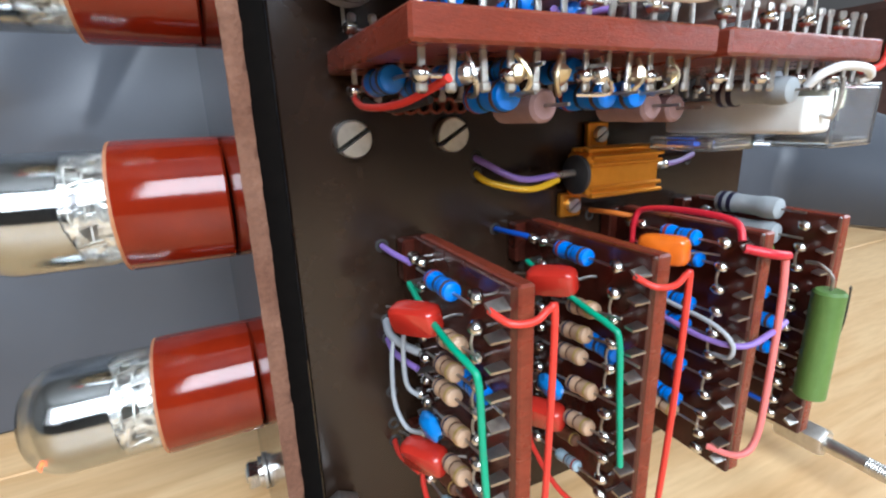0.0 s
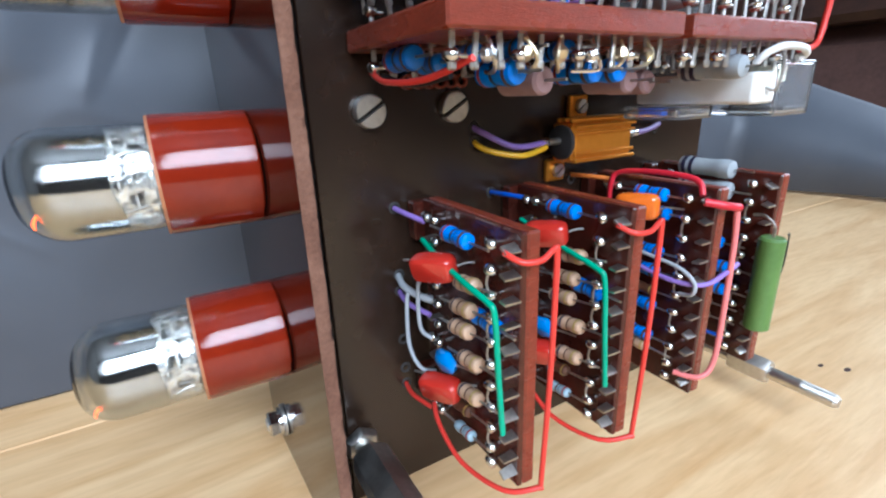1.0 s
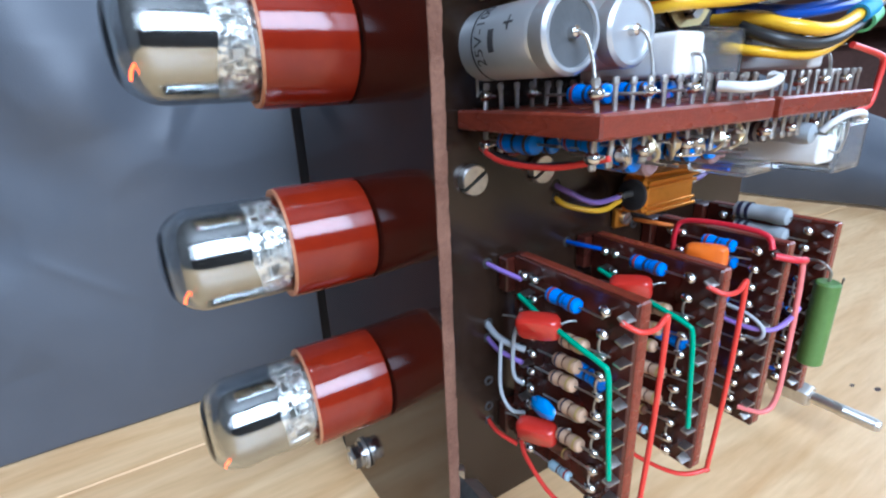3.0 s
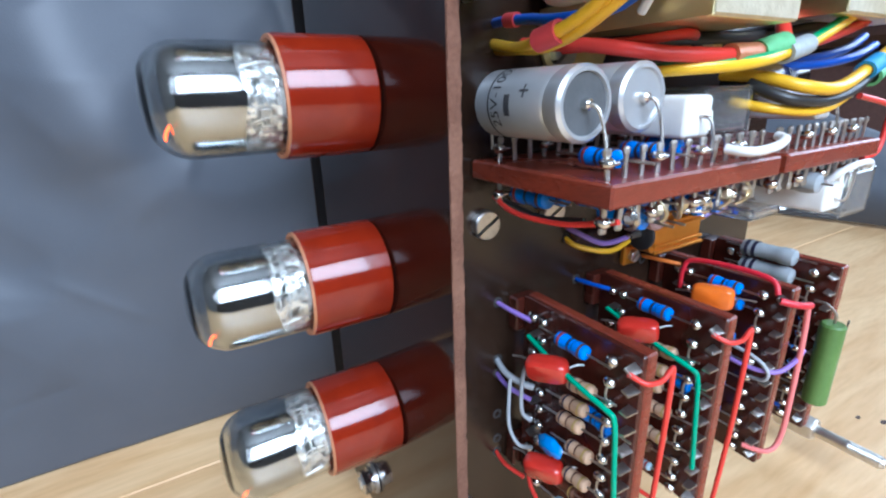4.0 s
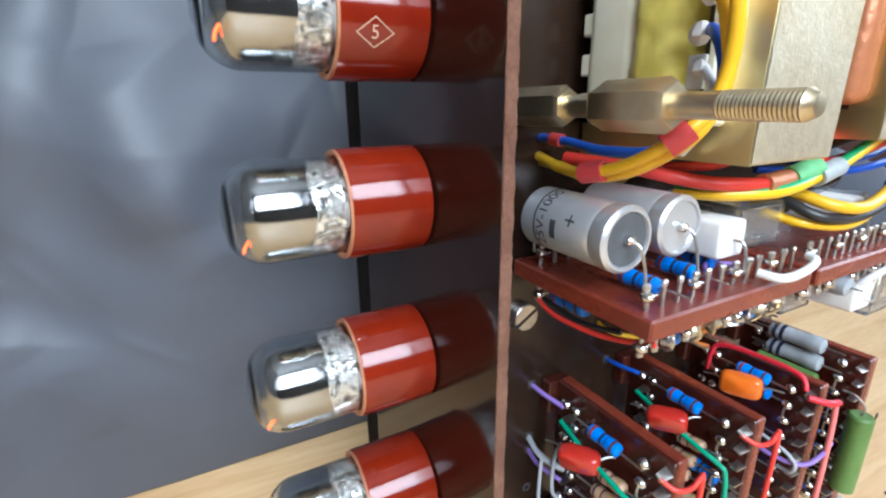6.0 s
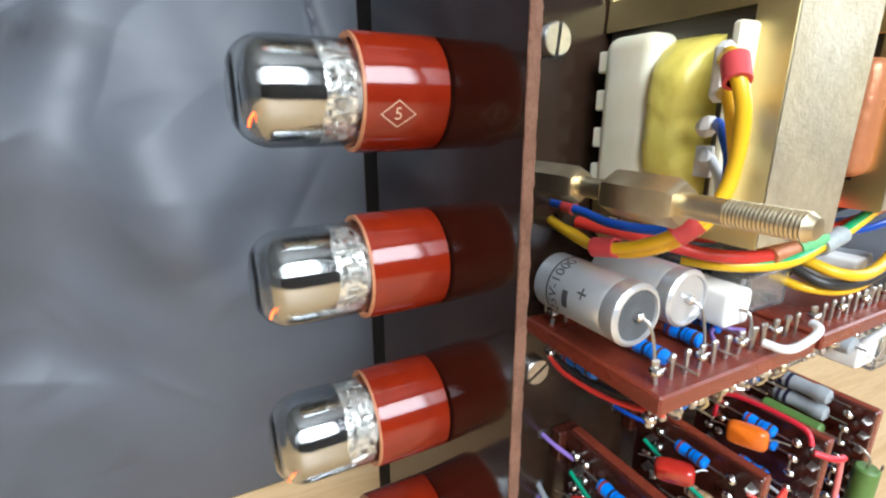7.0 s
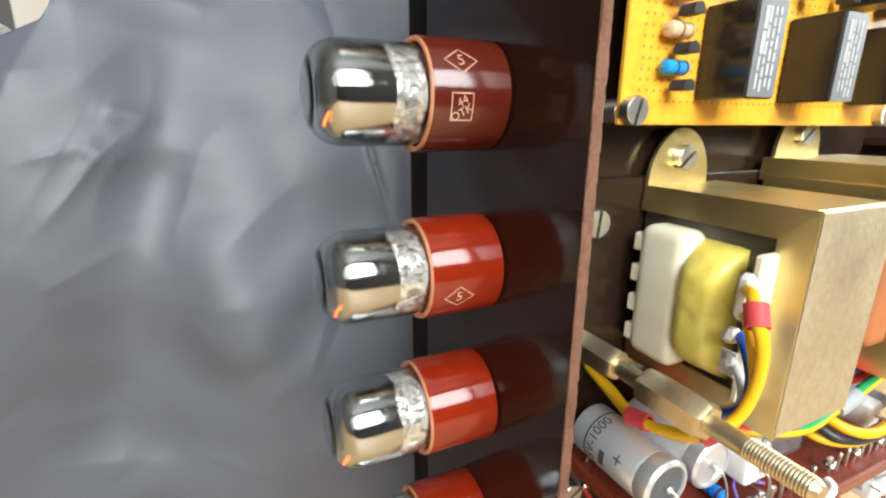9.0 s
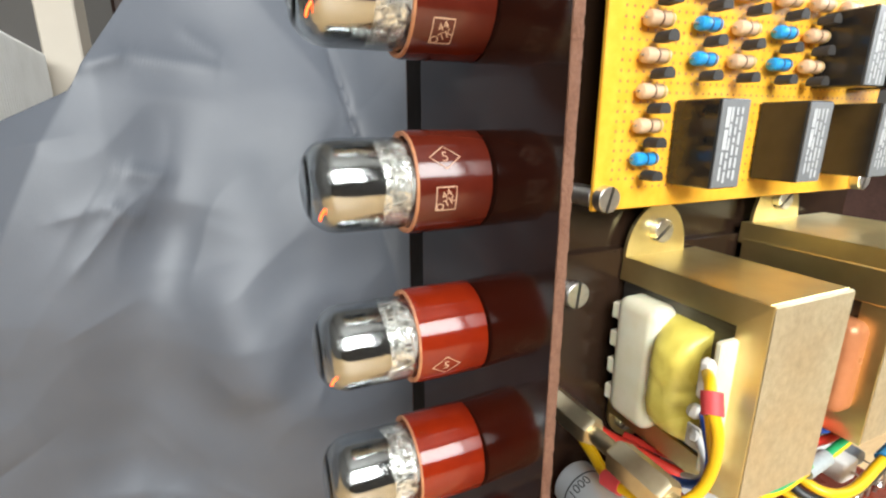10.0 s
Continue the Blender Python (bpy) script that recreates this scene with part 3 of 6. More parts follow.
# the cloth's far end, curled up from the table beside the chassis
V, F = [], []
NU, NV = 60, 26
for i in range(NU + 1):
    s = i / NU
    bx = 0.22 + 0.34 * min(1.0, s / 0.55) + (0.10 * max(0.0, s - 0.55) / 0.45)
    by = 0.130 + 0.075 * math.sin(min(1.0, s / 0.55) * 1.9) - (0.42 * max(0.0, s - 0.55) / 0.45)
    top = 0.30 - 0.13 * min(1.0, s / 0.5) if s < 0.5 else 0.17 - 0.145 * min(1.0, (s - 0.5) / 0.36)
    for j in range(NV + 1):
        t = j / NV
        lean = 0.05 * t * t * min(1.0, s * 2)
        bulge = 0.018 * math.sin(t * 3.1) * min(1.0, s * 2)
        V.append((bx + lean - bulge, by + lean * 0.6 - bulge * 0.5 + 0.004 * noise.noise(Vector((s * 9, t * 3, 2.0))), 0.004 + (top - 0.004) * t + 0.003 * noise.noise(Vector((s * 14, t * 2, 8.0))) * (1 - t)))
for i in range(NU):
    for j in range(NV):
        a = i * (NV + 1) + j
        F.append((a, a + NV + 1, a + NV + 2, a + 1))
n = len(V)
V += [(x + 0.0008, y + 0.0008, z) for x, y, z in V]
F += [tuple(reversed([k + n for k in f])) for f in F]
for i in range(NU):
    a, b = i * (NV + 1) + NV, (i + 1) * (NV + 1) + NV
    F.append((a, b, b + n, a + n))
solo("backdrop_cloth", Geo().add(V, F), "grey_cloth", "curled slate-grey end of the backdrop cloth on the table", "cloth", angle=80)

# ---- the two brown plates of the chassis ----
XA0, XA1, YA = -0.0067, -0.0037, -0.0245
YAW = Matrix.Translation((XA0, YA, 0)) @ Matrix.Rotation(radians(2.7), 4, "Z") @ Matrix.Translation((-XA0, -YA, 0))
plate = thing("tube_plate", (-0.006, 0.02, 0.0), "upright glossy dark brown laminate plate with raw cut edge", "panel")
part("laminate_sheet", Geo().box(XA0, XA1, YA + 0.0004, 0.0552, 0.0, 0.40, c=0.0002, m=YAW), "laminate", plate)
# rough cut front edge, slightly uneven
V, F = [], []
NE = 420
for j in range(NE + 1):
    z = 0.40 * j / NE
    for k, x in enumerate((XA0, XA0 + 0.0010, XA0 + 0.0020, XA1)):
        dx = noise.noise(Vector((z * 520, k * 3.1, 0.5))) * 0.00020 + noise.noise(Vector((z * 1900, k * 3.1, 4.5))) * 0.00012
        dy = noise.noise(Vector((z * 700, k * 3.1, 7.5))) * 0.00028
        V.append((x + (dx if k in (0, 3) else 0), YA + dy + (0.0 if k in (1, 2) else 0.0002), z))
    V += [(XA0, YA + 0.0006, z), (XA1, YA + 0.0006, z)]
for j in range(NE):
    a, b = j * 6, (j + 1) * 6
    for p, q in ((0, 1), (1, 2), (2, 3)):
        F.append((a + p, a + q, b + q, b + p))
    F += [(a + 4, a + 0, b + 0, b + 4), (a + 3, a + 5, b + 5, b + 3)]
part("cut_edge", Geo().add([YAW @ Vector(q) for q in V], F), "laminate_cut", plate, "rough pale brown sawn edge", angle=60)


def prism(corners, z0, z1):
    """An upright block over a flat outline, counter-clockwise from above."""
    n = len(corners)
    V = [(x, y, z0) for x, y in corners] + [(x, y, z1) for x, y in corners]
    return Geo().add(V, [tuple(reversed(range(n))), tuple(range(n, 2 * n))] + [(k, (k + 1) % n, n + (k + 1) % n, n + k) for k in range(n)])


part("rear_rail", prism([(-0.0062, 0.0554), (-0.0040, 0.0794), (-0.0073, 0.0794), (-0.0102, 0.0554)], 0.0, 0.40), "matt_black", plate, "black rear rail of the plate")
part("rail_edge", prism([(-0.0040, 0.0795), (-0.0040, 0.0806), (-0.0073, 0.0806), (-0.0073, 0.0795)], 0.0, 0.40), "tag_board", plate, "thin red-brown rear edge")

panel = thing("component_panel", (0.08, 0.001, 0.0), "dark brown painted metal panel carrying boards and transformers", "panel")
# strip added to paint the open gap's shade black; no real part
part("edge_seal", Geo().box(-0.0047, 0.0032, 0.0010, 0.0022, 0.0, 0.40, c=0.0002), "matt_black", panel, "black strip painted as shade in the gap beside the plate")
part("lower_sheet", Geo().box(0.0034, 0.163, 0.0, 0.0022, 0.0, 0.2255, c=0.0003), "brown_paint", panel)
part("upper_sheet", Geo().box(0.0034, 0.158, 0.0026, 0.0048, 0.2, 0.40, c=0.0003), "brown_paint", panel)
for hx, hz in ((0.024, 0.042), (0.024, 0.0365), (0.024, 0.073), (0.024, 0.068), (0.024, 0.093), (0.057, 0.093), (0.091, 0.093), (0.051, 0.113), (0.051, 0.109), (0.133, 0.107),
               (0.024, 0.052)):
    part("grommet", Geo().lathe([(0.0, 0.0009), (-0.0003, 0.0012), (-0.0003, 0.0015), (0.0, 0.0018)], (hx, 0.0, hz), (0, 1, 0), 12), "rubber_black", panel)


def slot_screw(loc, axis, r=0.0042, h=0.0026, up=(0, 0, 1), turn=20, mat="steel", label="slotted steel screw in the brown panel"):
    """A cheese-head screw with a real slot; axis points out of the panel."""
    a = Vector(axis).normalized()
    g = Geo()
    n = 28
    s = r * 0.13
    # two half discs with a groove between
    for side in (1, -1):
        ring = []
        a0 = math.asin(s / r)
        for k in range(n // 2 + 1):
            t = a0 + (math.pi - 2 * a0) * k / (n // 2)
            ring.append((r * math.cos(t), side * r * math.sin(t)))
        if side < 0:
            ring.reverse()
        e = r * 0.08
        lo = [(x, y, 0) for x, y in ring]
        mid = [(x, y, h - e) for x, y in ring]
        hi = [(x * (1 - e / r), (y - side * s) * (1 - e / r) + side * s, h) for x, y in ring]
        k = len(ring)
        V = lo + mid + hi
        F = []
        for q in range(k - 1):
            F += [(q, q + 1, k + q + 1, k + q), (k + q, k + q + 1, 2 * k + q + 1, 2 * k + q)]
        F += [(k - 1, 0, k, 2 * k - 1), (2 * k - 1, k, 2 * k, 3 * k - 1), tuple(range(2 * k, 3 * k))]
        g.add(V, F)
    # slot floor in a darker colour that paints the shade inside the groove
    g.lathe([(0, r * 0.99), (h * 0.30, r * 0.97), (h * 0.30, 0)], (0, 0, 0), (0, 0, 1), n, slot=1)
    ob = new("slotted_screw", g.mesh("slotted_screw", [mat, "slot_shade"]))
    ob.matrix_basis = Matrix.Translation(loc) @ a.to_track_quat("Z", "Y").to_matrix().to_4x4() @ pose(0, 0, 0, 0, 0, turn)
    return tagged(ob, label, "screw", "slotted screws")


def washer(loc, axis, r0, r1, h, mat="steel", label="thin steel washer under a screw head"):
    g = Geo().lathe([(0, r0), (0, r1), (h, r1), (h, r0)], loc, axis, 24, closed=True)
    return solo("washer", g, mat, label, "washer", "washers")


for x, z, turn in ((0.0185, 0.119, 32), (0.0435, 0.119, 30), (0.0185, 0.213, 84)):
    slot_screw((x, -0.0001, z), (0, -1, 0), turn=turn)


# ---- radio tubes on the plate ----


def wrap(v, f, r, x_mid, ang, zflip=1):
    """Lays flat lettering round a tube base: text x runs round the base, text y along the axis."""
    out = []
    for a, b, c in v:
        t = ang + a / r
        out.append((x_mid + b, -math.cos(t) * (r + 0.00012), math.sin(t) * (r + 0.00012)))
    return out, f


def ring_line(pts, w):
    """A closed thin outline of width w through flat points, as quads subdivided along each side."""
    V, F = [], []
    n = len(pts)
    cx, cy = sum(p[0] for p in pts) / n, sum(p[1] for p in pts) / n
    steps = 8
    for i in range(n):
        (x0, y0), (x1, y1) = pts[i], pts[(i + 1) % n]
        for k in range(steps):
            s = k / steps
            x, y = x0 + (x1 - x0) * s, y0 + (y1 - y0) * s
            V += [(x, y, 0), (x + (cx - x) * w, y + (cy - y) * w, 0)]
    m = len(V) // 2
    for i in range(m):
        j = (i + 1) % m
        F.append((2 * i, 2 * j, 2 * j + 1, 2 * i + 1))
    return V, F


def radio_tube(z, dark, marks, turn, seed):
    label = ("vacuum tube with glossy dark brown base and silvered glass" if dark else "vacuum tube with glossy red-brown base and silvered glass bulb")
    tb = thing("vacuum_tube", (-0.005, 0.018, z), label, "vacuum tube", "vacuum tubes in a column")
    # local frame: x points from the dome to the plate
    rng = random.Random(seed)
    R = 0.0146
    ax = (-1, 0, 0)
    base = [(0.0034, 0), (0.0034, R - 0.0005), (0.0039, R), (0.0246, R), (0.0252, R - 0.0004), (0.0252, R - 0.0013), (0.0236, R - 0.0018), (0.0236, 0)]
    b = part("base", Geo().lathe(base, (0, 0, 0), ax, 64), "tube_base_dark" if dark else "tube_base", tb, local=True)
    part("rim", Geo().lathe([(0.0247, R - 0.0002), (0.0256, R - 0.0003), (0.0256, R - 0.0012), (0.0247, R - 0.0016)], (0, 0, 0), ax, 64, closed=True), "base_rim", b, "worn pale rim", local=True)
    r = 0.0128
    outer = [(0.0238, r - 0.0004), (0.028, r), (0.044, r)]
    for k in range(1, 10):
        t = math.pi / 2 * k / 9
        outer.append((0.044 + 0.0088 * math.sin(t), (r - 0.0082) + 0.0082 * math.cos(t) if k < 9 else r - 0.0082))
    outer += [(0.0532, 0.0030), (0.0534, 0.0)]
    inner = [(d - (0.0006 if q < 0.008 else 0.0), max(q - 0.00055, 0.0)) for d, q in outer]
    gl = Geo().lathe(outer, (0, 0, 0), ax, 56).lathe(list(reversed(inner)), (0, 0, 0), ax, 56)
    bulb = part("bulb", gl, "tube_glass", tb, "clear glass bulb", local=True, angle=60)
    bulb.visible_shadow = False
    # silvered film inside the bulb, with uneven borders
    n = 64
    V, F = [], []
    film = [(0.0340, r - 0.0008), (0.0365, r - 0.0007), (0.0440, r - 0.0007), (0.0462, r - 0.0011), (0.0478, r - 0.0021), (0.0490, r - 0.0038), (0.0499, r - 0.0058), (0.0505, r - 0.0080)]
    for i, (d, q) in enumerate(film):
        for k in range(n):
            t = 6.2831853 * k / n
            w = noise.noise(Vector((math.cos(t) * 1.7, math.sin(t) * 1.7, z * 50 + i // 4 * 4)))
            dd = d + (0.0020 * w if i == 0 else (0.0004 * w if i == 7 else 0))
            V.append((-dd, -math.cos(t) * q, math.sin(t) * q))
    for i in range(len(film) - 1):
        for k in range(n):
            k2 = (k + 1) % n
            F.append((i * n + k, (i + 1) * n + k, (i + 1) * n + k2, i * n + k2))
    part("getter_film", Geo().add(V, F), "getter", bulb, "mirror-bright silver getter film", local=True, angle=60)
    # speckled band where the film thins out towards the base
    V, F = [], []
    for i, d in enumerate((0.0262, 0.0290, 0.0318, 0.0348)):
        for k in range(n):
            t = 6.2831853 * k / n
            q = r - 0.0011 - 0.0007 * abs(noise.noise(Vector((math.cos(t) * 9, math.sin(t) * 9, d * 900 + z * 40))))
            V.append((-d, -math.cos(t) * q, math.sin(t) * q))
    for i in range(3):
        for k in range(n):
            k2 = (k + 1) % n
            F.append((i * n + k, (i + 1) * n + k, (i + 1) * n + k2, i * n + k2))
    part("getter_speckle", Geo().add(V, F), "getter_speckle", bulb, "patchy silver speckle on the glass", local=True, angle=60)
    # electrodes, mica spacers, rods and stem inside
    inn = part("electrode_assembly", Geo().box(-0.0482, -0.036, -0.0086, -0.0006, -0.0050, 0.0050, c=0.0016).box(-0.0482, -0.036, 0.0006, 0.0086, -0.0050, 0.0050, c=0.0016), "smoked", tb, "dark anodes inside the bulb", local=True)
    mg = Geo()
    for d, q in ((0.0300, 0.0100), (0.0326, 0.0114)):
        V, F = [], []
        m = 32
        for k in range(m):
            t = 6.2831853 * k / m
            rr = q * (1.0 if k % 4 < 2 else 0.86)
            V += [(-d, -math.cos(t) * rr, math.sin(t) * rr), (-d - 0.0004, -math.cos(t) * rr, math.sin(t) * rr)]
        F = [tuple(2 * k for k in range(m)), tuple(2 * k + 1 for k in reversed(range(m)))] + [(2 * k, 2 * k + 1, (2 * k + 3) % (2 * m), (2 * k + 2) % (2 * m)) for k in range(m)]
        mg.add(V, F)
    mg.lathe([(0.0238, 0.0), (0.0238, 0.0078), (0.0262, 0.0080), (0.0275, 0.0066), (0.0290, 0.0070), (0.0298, 0.0)], (0, 0, 0), ax, 18)
    part("mica_spacer", mg, "mica", inn, "pale toothed mica spacer discs", local=True)
    sg = Geo()
    for k in range(22):
        t = 6.2831853 * k / 22 + rng.uniform(-0.1, 0.1)
        q = 0.0088 + 0.0024 * (k % 3) / 2
        sg.sweep([(-0.0245, -math.cos(t) * q * 0.8, math.sin(t) * q * 0.8), (-0.0280, -math.cos(t + 0.2) * q, math.sin(t + 0.2) * q), (-0.0350, -math.cos(t) * q, math.sin(t) * q)], 0.00038, 5, smooth=3)
    for k in range(30):
        t = 6.2831853 * k / 30 + rng.uniform(-0.12, 0.12)
        q, d = rng.uniform(0.0098, 0.0112), rng.uniform(0.0265, 0.0325)
        mm = Matrix.Rotation(-t, 4, "X") @ Matrix.Translation((-d, -q, 0))
        sg.box(-0.0012, 0.0012, -0.0003, 0.0003, -0.0009, 0.0009, c=0.0001, m=mm)
    part("support_rods", sg, "tin", inn, "bright support wires and folded tabs", local=True)
    hg = Geo()
    for yy, zz, ln in ((-0.0080, -0.0046, 0.0030),):
        hg.sweep([(-0.0484, yy - 0.0008, zz), (-0.0492, yy - 0.0002, zz - ln * 0.4), (-0.0497, yy + 0.0006, zz - ln)], 0.0003, 8, smooth=3)
    part("heater", hg, "heater_glow", inn, "glowing orange heater end", local=True)
    # printed marks
    if marks:
        mk = []
        dv, df = ring_line([(-0.0034, 0), (0, 0.0046), (0.0034, 0), (0, -0.0046)], 0.11)
        a = radians(32 + turn)
        mk.append(wrap(dv, df, R, -0.0172, a))
        tv, tf = lettering("5", 0.0042)
        mk.append(wrap([(q[1], q[0], 0) for q in tv], tf, R, -0.0172, a))
        if marks > 1:
            a = radians(-12 + turn)
            dv, df = ring_line([(-0.0034, -0.0030), (-0.0034, 0.0030), (0.0034, 0.0030), (0.0034, -0.0030)], 0.10)
            mk.append(wrap(dv, df, R, -0.0175, a))
            for line, off in (("44", 0.0013), ("OTK", -0.0014)):
                tv, tf = lettering(line, 0.0030)
                mk.append(wrap([(q[1] * 0.85 + q[0] * 0.5 + off, q[0] * 0.85 - q[1] * 0.5, 0) for q in tv], tf, R, -0.0175, a))
        g = Geo()
        for vv, ff in mk:
            g.add(vv, ff)
        part("printed_mark", g, "mark_print", b, "worn pale printed factory stamp", local=True)
    return tb


radio_tube(0.0580, False, 0, 0, 1)
radio_tube(0.1060, False, 0, 0, 2)
radio_tube(0.1545, False, 0, 0, 3)
radio_tube(0.2000, False, 1, -52, 4)
radio_tube(0.2475, True, 2, 0, 5)
radio_tube(0.2950, True, 2, -27, 6)


# ---- hex spacers with threaded studs ----


def stud(x, z, ys, mat, label, r=0.0045):
    """ys: ends of first hex, neck, second hex, rod, thread (negative y, away from the panel)."""
    s = thing("spacer_stud", (x, 0.0, z), label, "spacer", "hex spacer studs")
    y1, y2, y3, y4, y5 = ys
    ax = (0, -1, 0)
    e = 0.0013

    def hexa(a, b, rr):
        return Geo().lathe([(a, 0), (a, rr * 0.82), (a + e, rr), (b - e, rr), (b, rr * 0.82), (b, 0)], (x, 0, z), ax, 6)
    if y1 > 0.003:
        part("hex_nut", hexa(0.0002, y1, r), mat, s)
    part("neck", Geo().rod((x, -y1, z), (x, -y2, z), r * 0.52, 16), mat, s)
    part("hex_body", hexa(y2, y3, r * 1.08), mat, s)
    part("rod", Geo().rod((x, -y3, z), (x, -y4, z), r * 0.5, 18), mat, s)
    prof = [(y4, 0)]
    k = int((y5 - y4) / 0.0007)
    for i in range(k):
        a = y4 + (y5 - y4 - 0.0012) * i / k
        st = (y5 - y4 - 0.0012) / k
        prof += [(a, r * 0.50), (a + st * 0.5, r * 0.53)]
    prof += [(y5 - 0.0010, r * 0.44), (y5 - 0.0002, r * 0.36), (y5, 0)]
    part("thread", Geo().lathe(prof, (x, 0, z), ax, 18), mat, s, "cut screw thread", angle=20)


stud(0.0122, 0.1790, (0.0212, 0.030, 0.0474, 0.0555, 0.0690), "brass_zinc", "yellow-zinc hex spacer with a threaded stud on the panel")
stud(0.1600, 0.0140, (0.012, 0.0285, 0.0430, 0.0540, 0.0660), "steel", "nickel hex spacer with a threaded stud near the table", 0.0049)
stud(0.0068, 0.0225, (0.004, 0.008, 0.034, 0.042, 0.055), "steel", "nickel hex spacer with a threaded stud near the table", 0.0056)

# bolt with nut and washers on the tube side of the plate
bolt = thing("bolt", (-0.0094, 0.033, 0.015), "steel bolt with washer and nut through the laminate plate", "bolt")
BO = (-0.0094, 0.033, 0.015)
part("washer", Geo().lathe([(0.0001, 0.0), (0.0001, 0.0056), (0.0010, 0.0056), (0.0010, 0.0)], BO, (-1, 0, 0), 24), "steel", bolt)
part("spring_washer", Geo().lathe([(0.0011, 0.0), (0.0011, 0.0047), (0.0024, 0.0047), (0.0024, 0.0)], BO, (-1, 0, 0), 24), "solder", bolt)
part("nut", Geo().lathe([(0.0025, 0), (0.0025, 0.0043), (0.0052, 0.0047), (0.0058, 0.0041), (0.0058, 0)], BO, (-1, 0, 0), 6), "solder", bolt)
part("shank", Geo().lathe([(0.0058, 0), (0.0058, 0.0024), (0.0063, 0.0021), (0.0063, 0)], BO, (-1, 0, 0), 16), "steel", bolt)

for i, pz in enumerate((0.034, 0.046, 0.0585, 0.071, 0.083, 0.0945, 0.106, 0.118, 0.143, 0.1545, 0.166)):
    solo("socket_pin", Geo().rod((-0.0044, 0.0006 - 0.003 * (i % 2), pz), (-0.0030, 0.0006 - 0.003 * (i % 2), pz), 0.0006, 8, bevel=0.0002), "tin", "tinned socket pin behind the laminate plate", "pin", "socket pins")

# ---- small electronic parts ----
TEMPLATES = {}


def place(ob, m):
    ob.matrix_basis = m
    return ob


def from_template(key, build, m):
    if key not in TEMPLATES:
        ob = build()
        TEMPLATES[key] = ob
        return place(ob, m)
    return copy_thing(TEMPLATES[key], m)


RES = {
    "blue": ("blue_lacquer", 0.0104, 0.0021, ["band_brown", "band_dark", "band_dark", "band_red"], "small blue film resistor with colour bands on tinned leads"),
    "bigblue": ("blue_lacquer", 0.0125, 0.0027, ["band_brown", "band_dark", "band_dark", "band_red"], "blue film resistor with colour bands under a tag shelf"),
    "beige": ("beige_lacquer", 0.0082, 0.0020, ["band_gold", "band_red", "band_brown", "band_dark"], "small beige carbon resistor with colour bands on tinned leads"),
    "board_blue": ("cyan_lacquer", 0.0080, 0.0019, ["band_brown", "band_gold", "band_dark"], "small light blue resistor standing over the yellow board"),
    "board_tan": ("tan_lacquer", 0.0084, 0.0020, ["band_gold", "band_red", "band_brown"], "small tan resistor standing over the yellow board"),
    "pale": ("pale_blue_lacquer", 0.0076, 0.0015, ["band_red", "band_dark", "band_brown"], "small pale blue resistor with colour bands on tinned leads"),
    "grey": ("grey_lacquer", 0.0180, 0.0031, ["band_dark", "band_dark"], "large matt grey power resistor with dark bands"),
    "mauve": ("mauve_lacquer", 0.0135, 0.0030, [], "large mauve cement-coated power resistor under a board"),
    "green": ("green_lacquer", 0.020, 0.0026, [], "long glossy green wirewound resistor on a board"),
    "brown": ("band_brown", 0.0070, 0.0016, ["band_gold", "band_red"], "small dark brown resistor with pale bands"),
}


def resistor(kind, m, span):
    """An axial resistor along local y, leads span metres from end to end."""
    mat, L, r, bands, label = RES[kind]

    def build():
        ob = thing("resistor", (0, 0, 0), label, "resistor", kind + " resistors")
        h = L / 2
        e = r * 0.75
        if bands:
            prof = [(-h, 0), (-h, r * 0.5), (-h + e * 0.25, r * 0.88), (-h + e, r), (-h + e * 2, r * 0.98), (-h + e * 2.6, r * 0.88), (h - e * 2.6, r * 0.88), (h - e * 2, r * 0.98), (h - e, r), (h - e * 0.25, r * 0.88), (h, r * 0.5), (h, 0)]
        else:
            prof = [(-h, 0), (-h, r * 0.8), (-h + e * 0.3, r), (h - e * 0.3, r), (h, r * 0.8), (h, 0)]
        body = part("body", Geo().lathe(prof, (0, 0, 0), (0, 1, 0), 18), mat, ob, local=True)
        for i, bm in enumerate(bands):
            y = -h + e * 1.0 if i == 0 else (-h + L * (0.36 + 0.16 * (i - 1)) if i < 3 else h - e * 1.1)
            rr = r * (1.015 if i in (0, 3) else 0.90)
            if kind == "grey":
                y, rr = h * (0.45 + 0.27 * i), r * 1.01
            w = L * 0.035
            part("colour_band", Geo().lathe([(y - w, rr * 0.96), (y - w, rr), (y + w, rr), (y + w, rr * 0.96)], (0, 0, 0), (0, 1, 0), 18), bm, body, local=True)
        for s in (-1, 1):
            part("lead", Geo().rod((0, s * (h - 0.0004), 0), (0, s * span / 2, 0), 0.00032, 6), "tin", ob, local=True)
        return ob
    return from_template(("res", kind, round(span, 4)), build, m)


